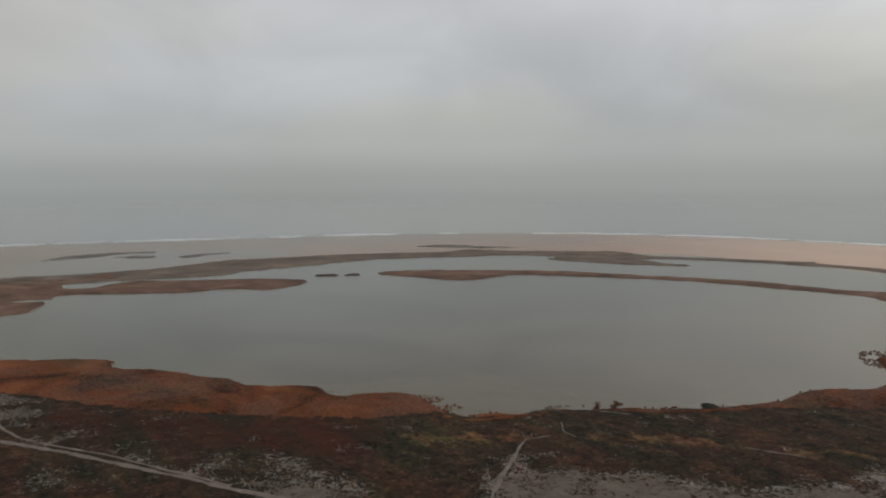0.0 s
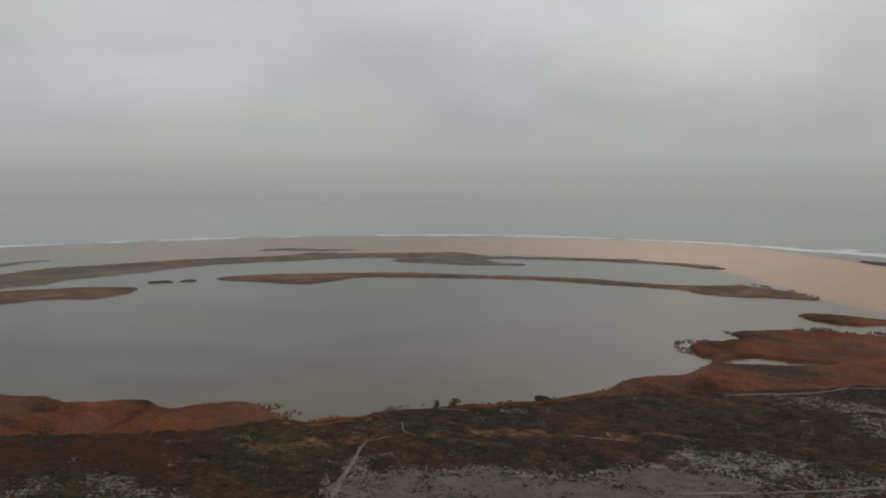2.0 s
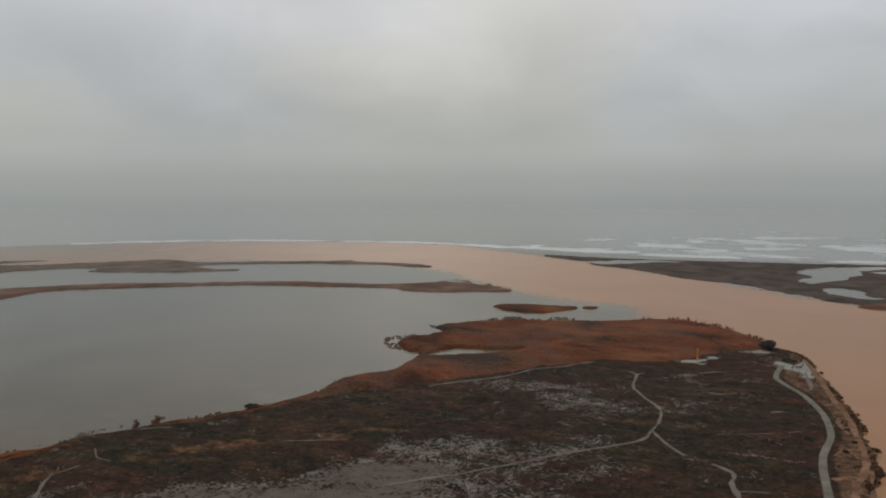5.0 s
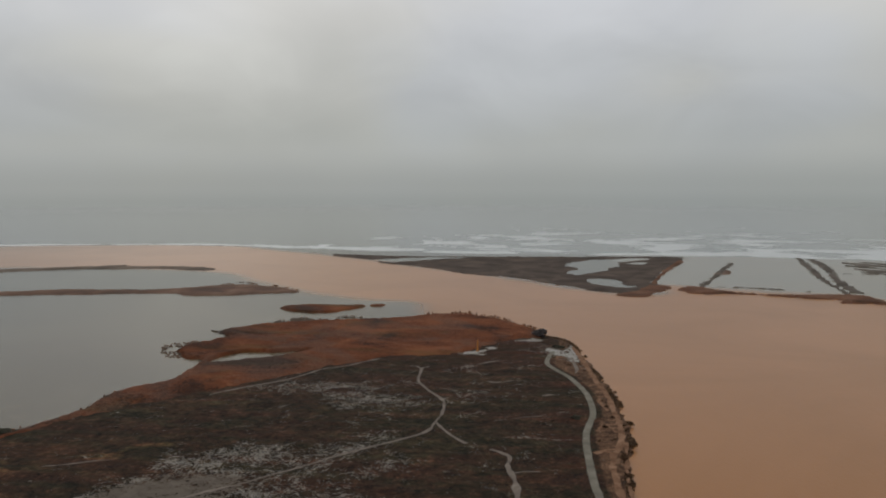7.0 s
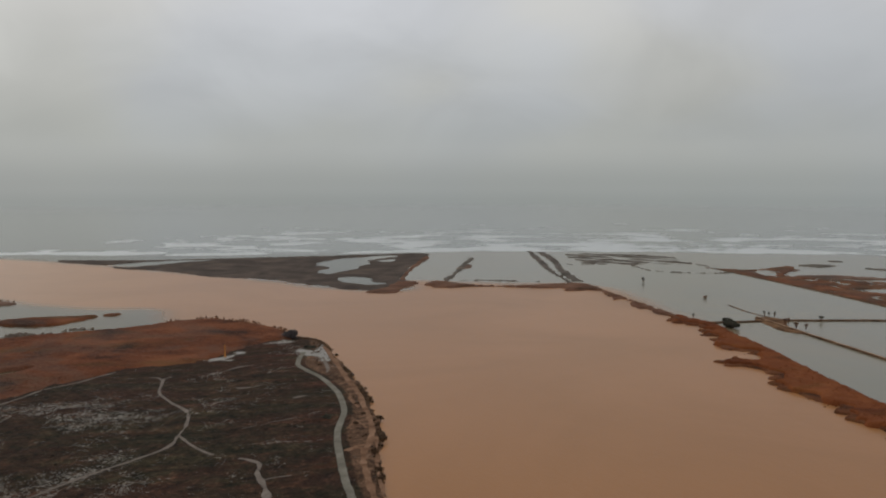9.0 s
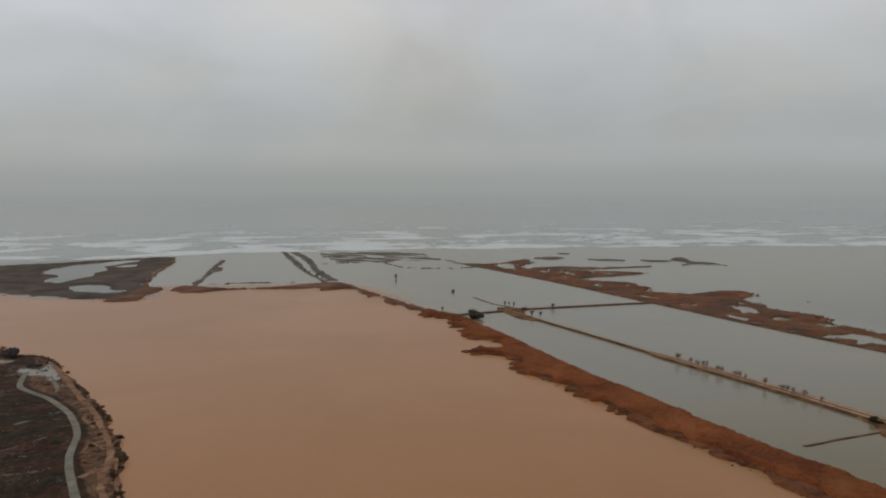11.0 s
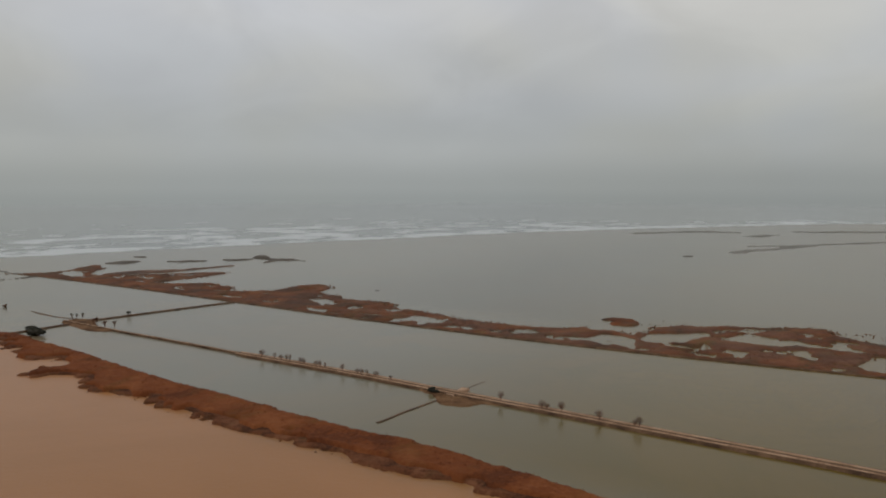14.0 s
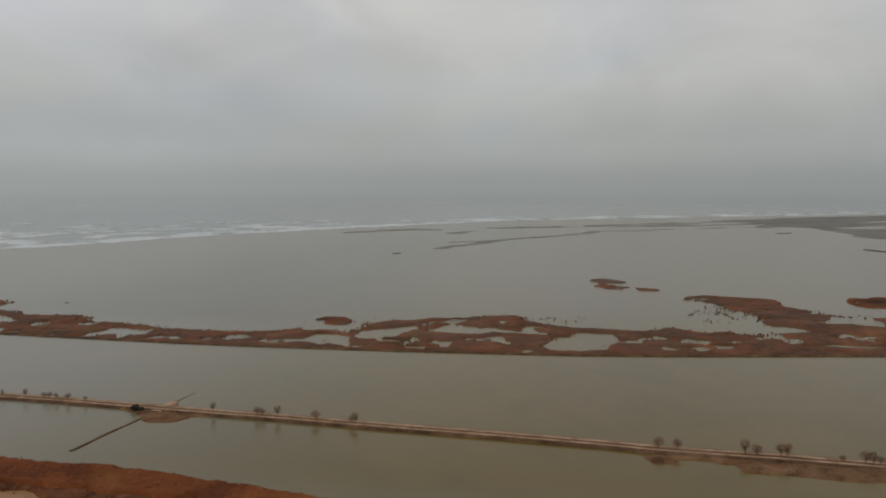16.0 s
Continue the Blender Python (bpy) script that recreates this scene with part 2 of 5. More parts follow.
    tussocks = n.math("MULTIPLY", n.span(n.noise(p, 0.42, 3.0, 0.6, 0.8), 0.60, 0.68), 0.75)
    amount = n.span(n.math("SUBTRACT", show, tussocks), 0.485, 0.555)
    # lace is brightened in colour, painting in glints of sky on wet sand
    sand = n.mix(lace, n.mix(1.0, sand, (0.92, 0.91, 0.90), "MULTIPLY"), n.mix(1.0, sand, (1.62, 1.64, 1.68), "MULTIPLY"))
    bed = n.ramp(mid, [(0.36, (0.108, 0.086, 0.067)), (0.64, (0.150, 0.122, 0.096))])
    open_bed = n.span(attr(n, "sand"), 0.42, 0.72, 0.0, 0.9)
    sand = n.mix(open_bed, sand, bed)
    # flooded sand gets a paler colour for the sky it reflects
    flooded = n.span(attr(n, "sand"), 0.96, 1.12)
    sand = n.mix(flooded, sand, (0.205, 0.182, 0.148))
    link(n, n.mix(amount, colour, sand), shader.inputs["Base Color"])
    damp = n.math("MULTIPLY", amount, n.math("SUBTRACT", 1.0, n.math("MULTIPLY", open_bed, n.span(flooded, 0.0, 1.0, 0.8, 0.0))))
    link(n, n.span(n.math("MULTIPLY", damp, n.span(flooded, 0.0, 1.0, 0.75, 1.0)), 0.0, 1.0, 1.0, 0.35), shader.inputs["Roughness"])
    link(n, n.span(damp, 0.0, 1.0, 0.12, 0.3), shader.inputs["Specular IOR Level"])
    bump(n, shader, n.math("ADD", fine, n.math("MULTIPLY", amount, -0.6)), 0.8, 0.5)


HEATH = material("dark_heath", build_heath)


def build_water(n, shader):
    """Turbid water: grey lagoon, silt-brown river, grey-green sea with foam."""
    p = place_of(n)
    silt, olive, foamy, sea = attr(n, "silt"), attr(n, "olive"), attr(n, "foam"), attr(n, "sea")
    drift = n.noise(p, 0.006, 4.0, 0.6, 1.0)
    eddy = n.math("MULTIPLY", n.math("SUBTRACT", drift, 0.5), 0.5)
    grey = n.mix(n.span(drift, 0.35, 0.65), (0.040, 0.041, 0.019), (0.074, 0.073, 0.041))
    cloudy = n.span(n.noise(p, 0.011, 4.0, 0.6, 1.2), 0.36, 0.64)
    grey = n.mix(attr(n, "field"), grey, n.mix(cloudy, (0.180, 0.171, 0.126), (0.196, 0.172, 0.120)))
    grey = n.mix(olive, grey, n.mix(cloudy, (0.116, 0.079, 0.013), (0.134, 0.087, 0.016)))
    grey = n.mix(sea, grey, (0.106, 0.122, 0.108))
    brown = n.mix(n.span(drift, 0.25, 0.75), (0.312, 0.135, 0.038), (0.376, 0.168, 0.058))
    colour = n.mix(n.math("ADD", silt, n.math("MULTIPLY", eddy, n.span(n.math("ABSOLUTE", n.math("SUBTRACT", silt, 0.5)), 0.0, 0.5, 0.8, 0.0))), grey, brown)
    # breakers run along the coast
    along = n.add("ShaderNodeCombineXYZ", {0: n.math("MULTIPLY", attr(n, "along"), 0.0080), 1: n.math("MULTIPLY", attr(n, "offshore"), 0.0105), 2: 0.0}).outputs[0]
    long = n.noise(along, 1.0, 3.0, 0.55, 0.5)
    spray = n.noise(along, 5.0, 4.0, 0.7, 0.4)
    mass = n.span(n.math("ADD", n.math("MULTIPLY", long, 0.80), n.math("MULTIPLY", spray, 0.20)), 0.34, 0.66, 0.0, 1.0, False)
    foam = n.span(n.math("ADD", mass, n.math("MULTIPLY", foamy, 0.9)), 1.13, 1.31)
    foam = n.math("MULTIPLY", foam, n.span(foamy, 0.02, 0.15, 0.0, 0.85))
    colour = n.mix(foam, colour, (0.66, 0.68, 0.67))
    link(n, colour, shader.inputs["Base Color"])
    link(n, n.math("ADD", n.math("MULTIPLY", foam, 0.6), n.math("SUBTRACT", n.span(silt, 0.0, 1.0, 0.20, 0.32), n.math("MULTIPLY", sea, 0.08))), shader.inputs["Roughness"])
    link(n, 1.26, shader.inputs["IOR"])
    # far water turns transparent with distance, imitating haze at the horizon
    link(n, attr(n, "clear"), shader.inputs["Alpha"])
    ripples = n.add("ShaderNodeMapping", {"Vector": p, "Rotation": (0, 0, 0.5), "Scale": (0.9, 0.35, 1.0)}).outputs[0]
    waves = n.math("ADD", n.noise(ripples, 0.8, 4.0, 0.6), n.math("MULTIPLY", n.noise(ripples, 0.12, 2.0), 1.2))
    bump(n, shader, waves, 0.10, 0.6)


WATER = material("turbid_water", build_water)

# ------------------------------------------------------------------ plan tools


def rounded(points, steps=5, closed=True):
    """A smooth line through the control points."""
    p = np.array(points, float)
    if closed:
        q = np.vstack([p[-1], p, p[0], p[1]])
    else:
        q = np.vstack([2 * p[0] - p[1], p, 2 * p[-1] - p[-2]])
    a, b, c, d = q[:-3, None], q[1:-2, None], q[2:-1, None], q[3:, None]
    t = np.linspace(0, 1, steps, endpoint=False)[None, :, None]
    out = 0.5 * (2 * b + (c - a) * t + (2 * a - 5 * b + 4 * c - d) * t**2 + (3 * b - a - 3 * c + d) * t**3)
    out = out.reshape(-1, 2)
    return out if closed else np.vstack([out, p[-1]])


def line_distance(x, y, line, closed=False):
    """Distance to a line and the arc length of its nearest point."""
    pts = np.vstack([line, line[:1]]) if closed else np.asarray(line, float)
    best = np.full(np.shape(x), 1e18)
    arc, run = np.zeros(np.shape(x)), 0.0
    for (ax, ay), (bx, by) in zip(pts[:-1], pts[1:]):
        dx, dy = bx - ax, by - ay
        size = math.hypot(dx, dy) + 1e-9
        t = np.clip(((x - ax) * dx + (y - ay) * dy) / size**2, 0, 1)
        d = (x - ax - t * dx) ** 2 + (y - ay - t * dy) ** 2
        closer = d < best
        best = np.where(closer, d, best)
        arc = np.where(closer, run + t * size, arc)
        run += size
    return np.sqrt(best), arc


def signed(x, y, outline):
    """Distance to a closed outline, positive inside."""
    d, _ = line_distance(x, y, outline, True)
    inside = np.zeros(np.shape(x), bool)
    for (ax, ay), (bx, by) in zip(outline, np.roll(outline, -1, 0)):
        if ay != by:
            inside ^= ((ay > y) != (by > y)) & (x < (bx - ax) * (y - ay) / (by - ay) + ax)
    return np.where(inside, d, -d)


def lattice(ix, iy, seed):
    h = np.sin(ix * 127.1 + iy * 311.7 + seed * 74.7) * 43758.5453
    return h - np.floor(h)


def wobble(x, y, size, seed=0, octaves=4):
    """Smooth random relief in -1 to 1 with features of that size."""
    total, weight, out = 0.0, 1.0, np.zeros(np.shape(x))
    for o in range(octaves):
        u, v = np.asarray(x) / size + 17.3 * seed, np.asarray(y) / size - 9.1 * seed
        iu, iv = np.floor(u), np.floor(v)
        fu, fv = u - iu, v - iv
        su, sv = fu * fu * (3 - 2 * fu), fv * fv * (3 - 2 * fv)
        a, b = lattice(iu, iv, seed + o), lattice(iu + 1, iv, seed + o)
        c, d = lattice(iu, iv + 1, seed + o), lattice(iu + 1, iv + 1, seed + o)
        out += weight * ((a * (1 - su) + b * su) * (1 - sv) + (c * (1 - su) + d * su) * sv)
        total, weight, size = total + weight, weight * 0.5, size * 0.5
    return 2 * out / total - 1


def ease(v, lo, hi):
    t = np.clip((v - lo) / (hi - lo), 0, 1)
    return t * t * (3 - 2 * t)


def mesh_from(name, verts, faces, mat, attributes=None, smooth=True):
    me = bpy.data.meshes.new(name)
    verts, faces = np.asarray(verts, np.float32), np.asarray(faces, np.int32)
    k = faces.shape[1]
    me.vertices.add(len(verts))
    me.vertices.foreach_set("co", verts.ravel())
    me.loops.add(faces.size)
    me.loops.foreach_set("vertex_index", faces.ravel())
    me.polygons.add(len(faces))
    me.polygons.foreach_set("loop_start", np.arange(0, faces.size, k, dtype=np.int32))
    me.polygons.foreach_set("use_smooth", np.full(len(faces), smooth))
    me.update(calc_edges=True)
    for key, values in (attributes or {}).items():
        me.attributes.new(key, "FLOAT", "POINT").data.foreach_set("value", np.asarray(values, np.float32))
    me.materials.append(mat)
    return new(name, me)


def relief(name, outline, cell, height, mat, fields=None, low=-0.35, smooth=True):
    """Land as relief that rises out of the water within an outline: height(x, y, inside distance)."""
    (x0, y0), (x1, y1) = outline.min(0) - 3 * cell, outline.max(0) + 3 * cell
    gx, gy = np.arange(x0, x1 + cell, cell), np.arange(y0, y1 + cell, cell)
    x, y = np.meshgrid(gx, gy)
    x = x + cell * 0.38 * wobble(x, y, cell * 1.3, 5, 1)
    y = y + cell * 0.38 * wobble(x, y, cell * 1.3, 8, 1)
    z = height(x, y, signed(x, y, outline))
    ny, nx = x.shape
    index = np.arange(nx * ny).reshape(ny, nx)
    quads = np.stack([index[:-1, :-1], index[:-1, 1:], index[1:, 1:], index[1:, :-1]], -1).reshape(-1, 4)
    keep = (z.ravel()[quads] > low).any(1)
    quads = quads[keep]
    used = np.unique(quads)
    where = np.full(nx * ny, -1)
    where[used] = np.arange(len(used))
    verts = np.stack([x.ravel(), y.ravel(), np.maximum(z.ravel(), low - 0.3)], -1)[used]
    extra = {key: f(verts[:, 0], verts[:, 1]) for key, f in (fields or {}).items()}
    return mesh_from(name, verts, where[quads], mat, extra, smooth)


def ribbon(name, line, width, lift, mat, ground=None, steps=14, ragged=0.15, pointed=False):
    """A flat track along a line, a little above the ground."""
    mid = rounded(line, steps, False)
    along = np.gradient(mid, axis=0)
    along /= np.linalg.norm(along, axis=1, keepdims=True)
    side = np.stack([-along[:, 1], along[:, 0]], -1)
    half = width / 2 * (1 + 1.5 * ragged * wobble(mid[:, 0], mid[:, 1], 4.5, 3, 3))
    if pointed:
        half = half * np.sqrt(np.sin(np.linspace(0.05, math.pi - 0.05, len(mid))))
    mid = mid + side * (1.4 * ragged * wobble(mid[:, 0], mid[:, 1], 12.0, 4, 3))[:, None]
    rows = []
    for k in (-1, -0.5, 0, 0.5, 1):
        p = mid + side * (half * k)[:, None]
        z = (ground(p[:, 0], p[:, 1]) if ground else 0) + lift - 0.05 * abs(k)
        rows.append(np.column_stack([p, np.broadcast_to(z, len(p))]))
    verts = np.stack(rows, 1).reshape(-1, 3)
    n, k = len(mid), 5
    index = np.arange(n * k).reshape(n, k)
    quads = np.stack([index[:-1, :-1], index[1:, :-1], index[1:, 1:], index[:-1, 1:]], -1).reshape(-1, 4)
    return mesh_from(name, verts, quads, mat)


def inner(points, share=0.985):
    """Outlines seen over standing reeds lie a little nearer."""
    return [(x * share, y * share) for x, y in points]


# ------------------------------------------------------------------ plan, in metres; the drone hovers over (0, 0)
SHORE = [
    (-505, 34), (-491, 51), (-477, 75), (-464, 86), (-447, 85), (-421, 106), (-400, 117), (-387, 128), (-375, 129), (-361, 138),
    (-355, 150), (-343, 157), (-327, 158), (-325, 168), (-317, 182), (-306, 188), (-293, 186), (-281, 185), (-269, 189), (-266, 200),
    (-258, 210), (-256, 223), (-244, 240), (-237, 255), (-227, 266), (-217, 286), (-209, 305), (-204, 318), (-204, 350), (-191, 366),
    (-189, 391), (-193, 419), (-207, 424), (-220, 445), (-214, 466), (-204, 488), (-218, 502), (-203, 527), (-168, 551), (-131, 562),
    (-97, 577), (-75, 592), (-44, 590), (-6, 545)]
RIVER_BANK = [(8.5, 514), (20, 501), (26, 473), (30, 438), (34, 402), (36.8, 370), (38, 345), (38.2, 325), (37.4, 305), (35.6, 290), (32.8, 280), (31.6, 264), (30.4, 248),
              (29.5, 200), (28, 100), (26, -60), (20, -260)]
PENINSULA = rounded(SHORE + RIVER_BANK + [(-300, -260), (-760, -260), (-640, -40)])
REED_INNER = [(5, 500), (-17, 492), (-49, 446), (-86, 432), (-122, 395), (-164, 345), (-195, 305), (-222, 278), (-240, 240), (-262, 190),
              (-277, 177), (-288, 147), (-327, 103), (-366, 65), (-404, 44), (-421, 27), (-440, -20)]
REED_BELT = rounded([(-560, -20)] + SHORE + REED_INNER, 4)
HEADLAND_POOL = rounded([(-183, 412), (-185, 428), (-175, 443), (-157, 443), (-139, 453), (-151, 435), (-168, 424)])
LAGOON_ISLAND = rounded([
    (-745, 422), (-741, 473), (-707, 519), (-672, 566), (-627, 608), (-571, 638), (-470, 691), (-406, 703), (-357, 712), (-312, 750),
    (-280, 748), (-226, 714), (-239, 699), (-312, 670), (-343, 684), (-401, 672), (-499, 648), (-570, 602), (-644, 542), (-639, 501),
    (-642, 464), (-683, 442)])
OUTER_ISLAND = rounded([
    (-1000, -120), (-933, 75), (-945, 92), (-930, 112), (-924, 156), (-930, 204), (-940, 252), (-959, 291), (-978, 334), (-973, 409),
    (-965, 490), (-941, 568), (-916, 633), (-926, 690), (-874, 723), (-819, 783), (-779, 838), (-737, 840), (-705, 826), (-664, 848),
    (-604, 884), (-541, 915), (-525, 932), (-505, 912), (-464, 920), (-405, 912), (-388, 888), (-403, 880), (-474, 888), (-522, 874),
    (-557, 871), (-645, 822), (-676, 786), (-640, 768), (-592, 772), (-604, 750), (-655, 714), (-721, 690), (-749, 687), (-768, 718),
    (-823, 679), (-845, 610), (-880, 489), (-857, 390), (-850, 315), (-828, 281), (-830, 226), (-850, 100), (-870, -120)])
LEFT_SPIT = rounded([(-669, 50), (-696, 80), (-765, 107), (-743, 150), (-718, 204), (-719, 242), (-691, 275), (-716, 322), (-745, 325), (-781, 282),
                     (-808, 220), (-835, 191), (-900, 200), (-900, 120), (-860, -120), (-620, -120)])
SPIT_POOLS = [rounded([(-828, 118), (-845, 123), (-845, 168), (-828, 192), (-821, 163), (-798, 133), (-813, 118)]),
              rounded([(-748, 68), (-745, 90), (-731, 84), (-736, 70)])]
CLEAR_PATCH = rounded([(-990, 70), (-1090, 110), (-1160, 200), (-1165, 300), (-1110, 440), (-1010, 440), (-985, 330), (-945, 250), (-930, 120)])
SURF_LINE = rounded([(-1440, -300), (-1411, 118), (-1357, 447), (-1240, 860), (-970, 1170), (-615, 1270), (-413, 1223), (-213, 1175), (-37, 1150),
                     (209, 1150), (452, 1105), (709, 1013), (1033, 872), (1300, 745), (1507, 650), (1800, 440), (2049, 259), (2300, -20), (2849, -1035),
                     (3100, -1800)], 6, False)
RIVER = rounded([
    (-80, 585), (-20, 535), (15, 440), (18, 330), (12, 247), (5, 100), (-5, -300), (195, -300), (220, 60), (237, 190), (256, 330),
    (285, 420), (305, 560), (305, 735), (190, 775), (130, 800), (112, 735), (40, 770), (-15, 830), (-175, 995), (-370, 1150),
    (-560, 1262), (-970, 1180), (-1240, 880), (-1370, 300), (-1440, -300), (-1000, -260), (-955, 300), (-910, 600), (-800, 790), (-610, 880),
    (-400, 872), (-300, 790), (-222, 706), (-160, 665), (-110, 645)])
FAR_BANK = rounded([
    (-385, 1158), (-300, 1122), (-215, 1102), (-140, 1100), (-35, 1110), (52, 1114), (132, 1126), (206, 1126), (200, 1067), (168, 960),
    (140, 879), (127, 812), (134, 785), (126, 763), (112, 744), (100, 716), (72, 731), (52, 748), (31, 780), (5, 804), (-23, 843), (-90, 890),
    (-150, 955), (-203, 988), (-215, 1023), (-282, 1080), (-321, 1135)])
FAR_POOLS = [rounded([(43, 974), (49, 1034), (76, 1074), (130, 1100), (165, 1092), (120, 1048), (95, 958), (70, 907), (51, 878), (42, 884), (52, 940)]),
             rounded([(56, 814), (65, 850), (83, 833), (91, 798), (102, 788), (77, 780), (61, 794)]),
             rounded([(-223, 1027), (-200, 1062), (-142, 1084), (-88, 1088), (-137, 1056), (-176, 1018)]),
             rounded([(125, 1024), (143, 1047), (146, 1031), (130, 1008)])]
RIVER_SIDE_POINTS = [
    (138, 764), (153, 737), (196, 740), (245, 716), (267, 713), (260, 689), (270, 692), (292, 689), (292, 662), (283, 629),
    (293, 631), (294, 622), (282, 580), (291, 575), (283, 549), (294, 543), (279, 517), (284, 506), (289, 494), (277, 469),
    (280, 457), (264, 436), (267, 417), (272, 410), (249, 397), (241, 387), (249, 376), (255, 364), (240, 340), (241, 321),
    (242, 305), (244, 297), (237, 284), (236, 273), (238, 267), (233, 259), (235, 248), (232, 241), (231, 220), (229, 198),
    (229, 186), (226, 168), (224, 152), (222, 139), (224, 117), (215, 60), (205, 0), (195, -90)]
FIELD_SIDE_POINTS = [
    (218, -90), (228, 10), (235, 68), (244, 115), (250, 150), (252, 181), (256, 220), (262, 250), (268, 300), (276, 350),
    (291, 420), (297, 465), (304, 494), (298, 532), (299, 594), (300, 662), (302, 735), (270, 742), (227, 736), (187, 752), (158, 790)]
DYKE_REEDS = rounded(RIVER_SIDE_POINTS + FIELD_SIDE_POINTS, 4)
INNER_DYKE = [(514, 840), (500, 640), (482, 475), (470, 371), (462, 280), (457, 204), (456, 110), (457, 57), (462, -41), (484, -197), (510, -360)]
MARSH_NORTH = [
    (508, 850), (521, 837), (552, 822), (620, 851), (600, 810), (587, 799), (548, 758), (569, 724), (604, 690), (641, 650),
    (603, 640), (543, 642), (545, 617), (561, 591), (552, 550), (530, 532), (546, 508), (568, 495), (588, 501), (610, 484),
    (593, 460), (566, 452), (554, 428), (541, 400), (546, 372), (538, 352), (522, 342)]
MARSH_SOUTH = [
    (520, 321), (514, 296), (505, 269), (502, 247), (502, 218), (508, 190), (520, 180), (513, 170), (514, 156), (509, 147),
    (518, 136), (540, 136), (559, 119), (560, 106), (570, 95), (579, 66), (587, 49), (592, 32), (571, 21), (558, 10),
    (549, -6), (547, -25), (543, -44), (541, -63), (556, -77), (545, -94), (540, -102), (545, -116), (537, -130), (558, -172),
    (571, -164), (581, -151), (625, -153), (648, -139), (686, -128), (701, -114), (724, -131), (717, -154), (705, -189), (658, -189),
    (648, -199), (625, -213), (620, -250), (640, -360)]
MARSH_EDGE = MARSH_NORTH + MARSH_SOUTH
MARSH_STRIP = rounded(MARSH_EDGE + INNER_DYKE[::-1], 4)
CAUSEWAY = [(352, 520), (345, 450), (340, 387), (334.5, 330), (333, 307), (329.5, 261), (327, 228), (324, 202), (319, 155), (316, 122), (313, 97), (310.4, 72),
            (308.3, 50), (305.8, 24), (302.8, -1), (299.9, -23), (298, -34), (295.7, -63), (294.3, -83), (292.3, -102), (291, -114), (285, -170), (277, -240)]
MARSH_POOLS = [rounded(p, 4) for p in (
    [(466, 312), (479, 317), (492, 310), (501, 309), (497, 292), (497, 277), (489, 276), (477, 276), (479, 284), (469, 288), (478, 295), (475, 304)],
    [(472, 267), (478, 265), (474, 257), (469, 262)], [(477, 257), (480, 252), (474, 241), (470, 246)], [(468, 229), (479, 230), (480, 225), (469, 223)],
    [(476, 217), (489, 218), (492, 210), (484, 200), (475, 205)], [(475, 192), (482, 188), (473, 183), (469, 187)],
    [(485, 164), (497, 164), (502, 156), (498, 145), (489, 135), (465, 129), (466, 136), (470, 144), (466, 148), (474, 155), (480, 150), (475, 158)])]
MARSH_POOLS += [rounded(p, 4) for p in (
    [(495, 134), (511, 133), (520, 133), (526, 120), (537, 106), (538, 100), (529, 98), (509, 105), (495, 109), (486, 119), (487, 128)],
    [(477, 96), (489, 96), (505, 94), (492, 90), (474, 92)], [(518, 88), (533, 85), (546, 75), (542, 56), (533, 53), (530, 45), (515, 51), (514, 71)],
    [(538, 53), (539, 42), (530, 29), (529, 14), (521, 2), (516, 9), (521, 29), (525, 45)], [(492, 51), (506, 47), (511, 40), (500, 35), (490, 29), (482, 32), (490, 40)])]
MARSH_POOLS += [rounded(p, 4) for p in (
    [(483, 8), (501, 4), (511, 1), (516, -9), (529, -17), (529, -32), (515, -40), (498, -37), (488, -32), (480, -34), (471, -18), (469, -4), (473, 6)],
    [(512, -51), (519, -60), (513, -67), (509, -56)], [(511, -77), (517, -83), (515, -91), (503, -86), (505, -78)],
    [(530, -149), (528, -157), (519, -157), (508, -146), (515, -144)], [(511, -107), (516, -113), (511, -119), (505, -111)],
    [(530, -133), (546, -148), (530, -149), (525, -140)])]
MARSH_POOLS += [rounded(p, 4) for p in (
    [(591, -193), (629, -214), (631, -232), (602, -236), (579, -230), (582, -221), (589, -208)], [(533, -191), (538, -200), (520, -206), (523, -201)],
    [(530, 435), (531, 425), (517, 397), (512, 407)], [(505, 376), (516, 377), (516, 371), (503, 364)], [(529, 359), (536, 359), (532, 354), (525, 353)],
    [(541, 438), (552, 442), (545, 433)], [(526, 395), (534, 395), (528, 387)], [(543, 96), (552, 95), (546, 91), (538, 93)])]
MARSH_POOLS += [rounded(p, 4) for p in (
    [(470, 98), (477, 95), (473, 92), (467, 94)], [(557, 86), (569, 69), (563, 67), (552, 73)], [(497, 63), (503, 55), (495, 53), (492, 60)],
    [(492, 50), (503, 47), (496, 44), (490, 47)], [(537, 802), (562, 820), (568, 806), (538, 760), (531, 775)],
    [(523, 428), (538, 427), (521, 400), (504, 397)], [(500, 376), (518, 374), (509, 365), (501, 367)], [(470, 338), (476, 339), (471, 331), (465, 331)])]

# ------------------------------------------------------------------ water: one sheet to the horizon
LAKE_EDGE = 4950.0


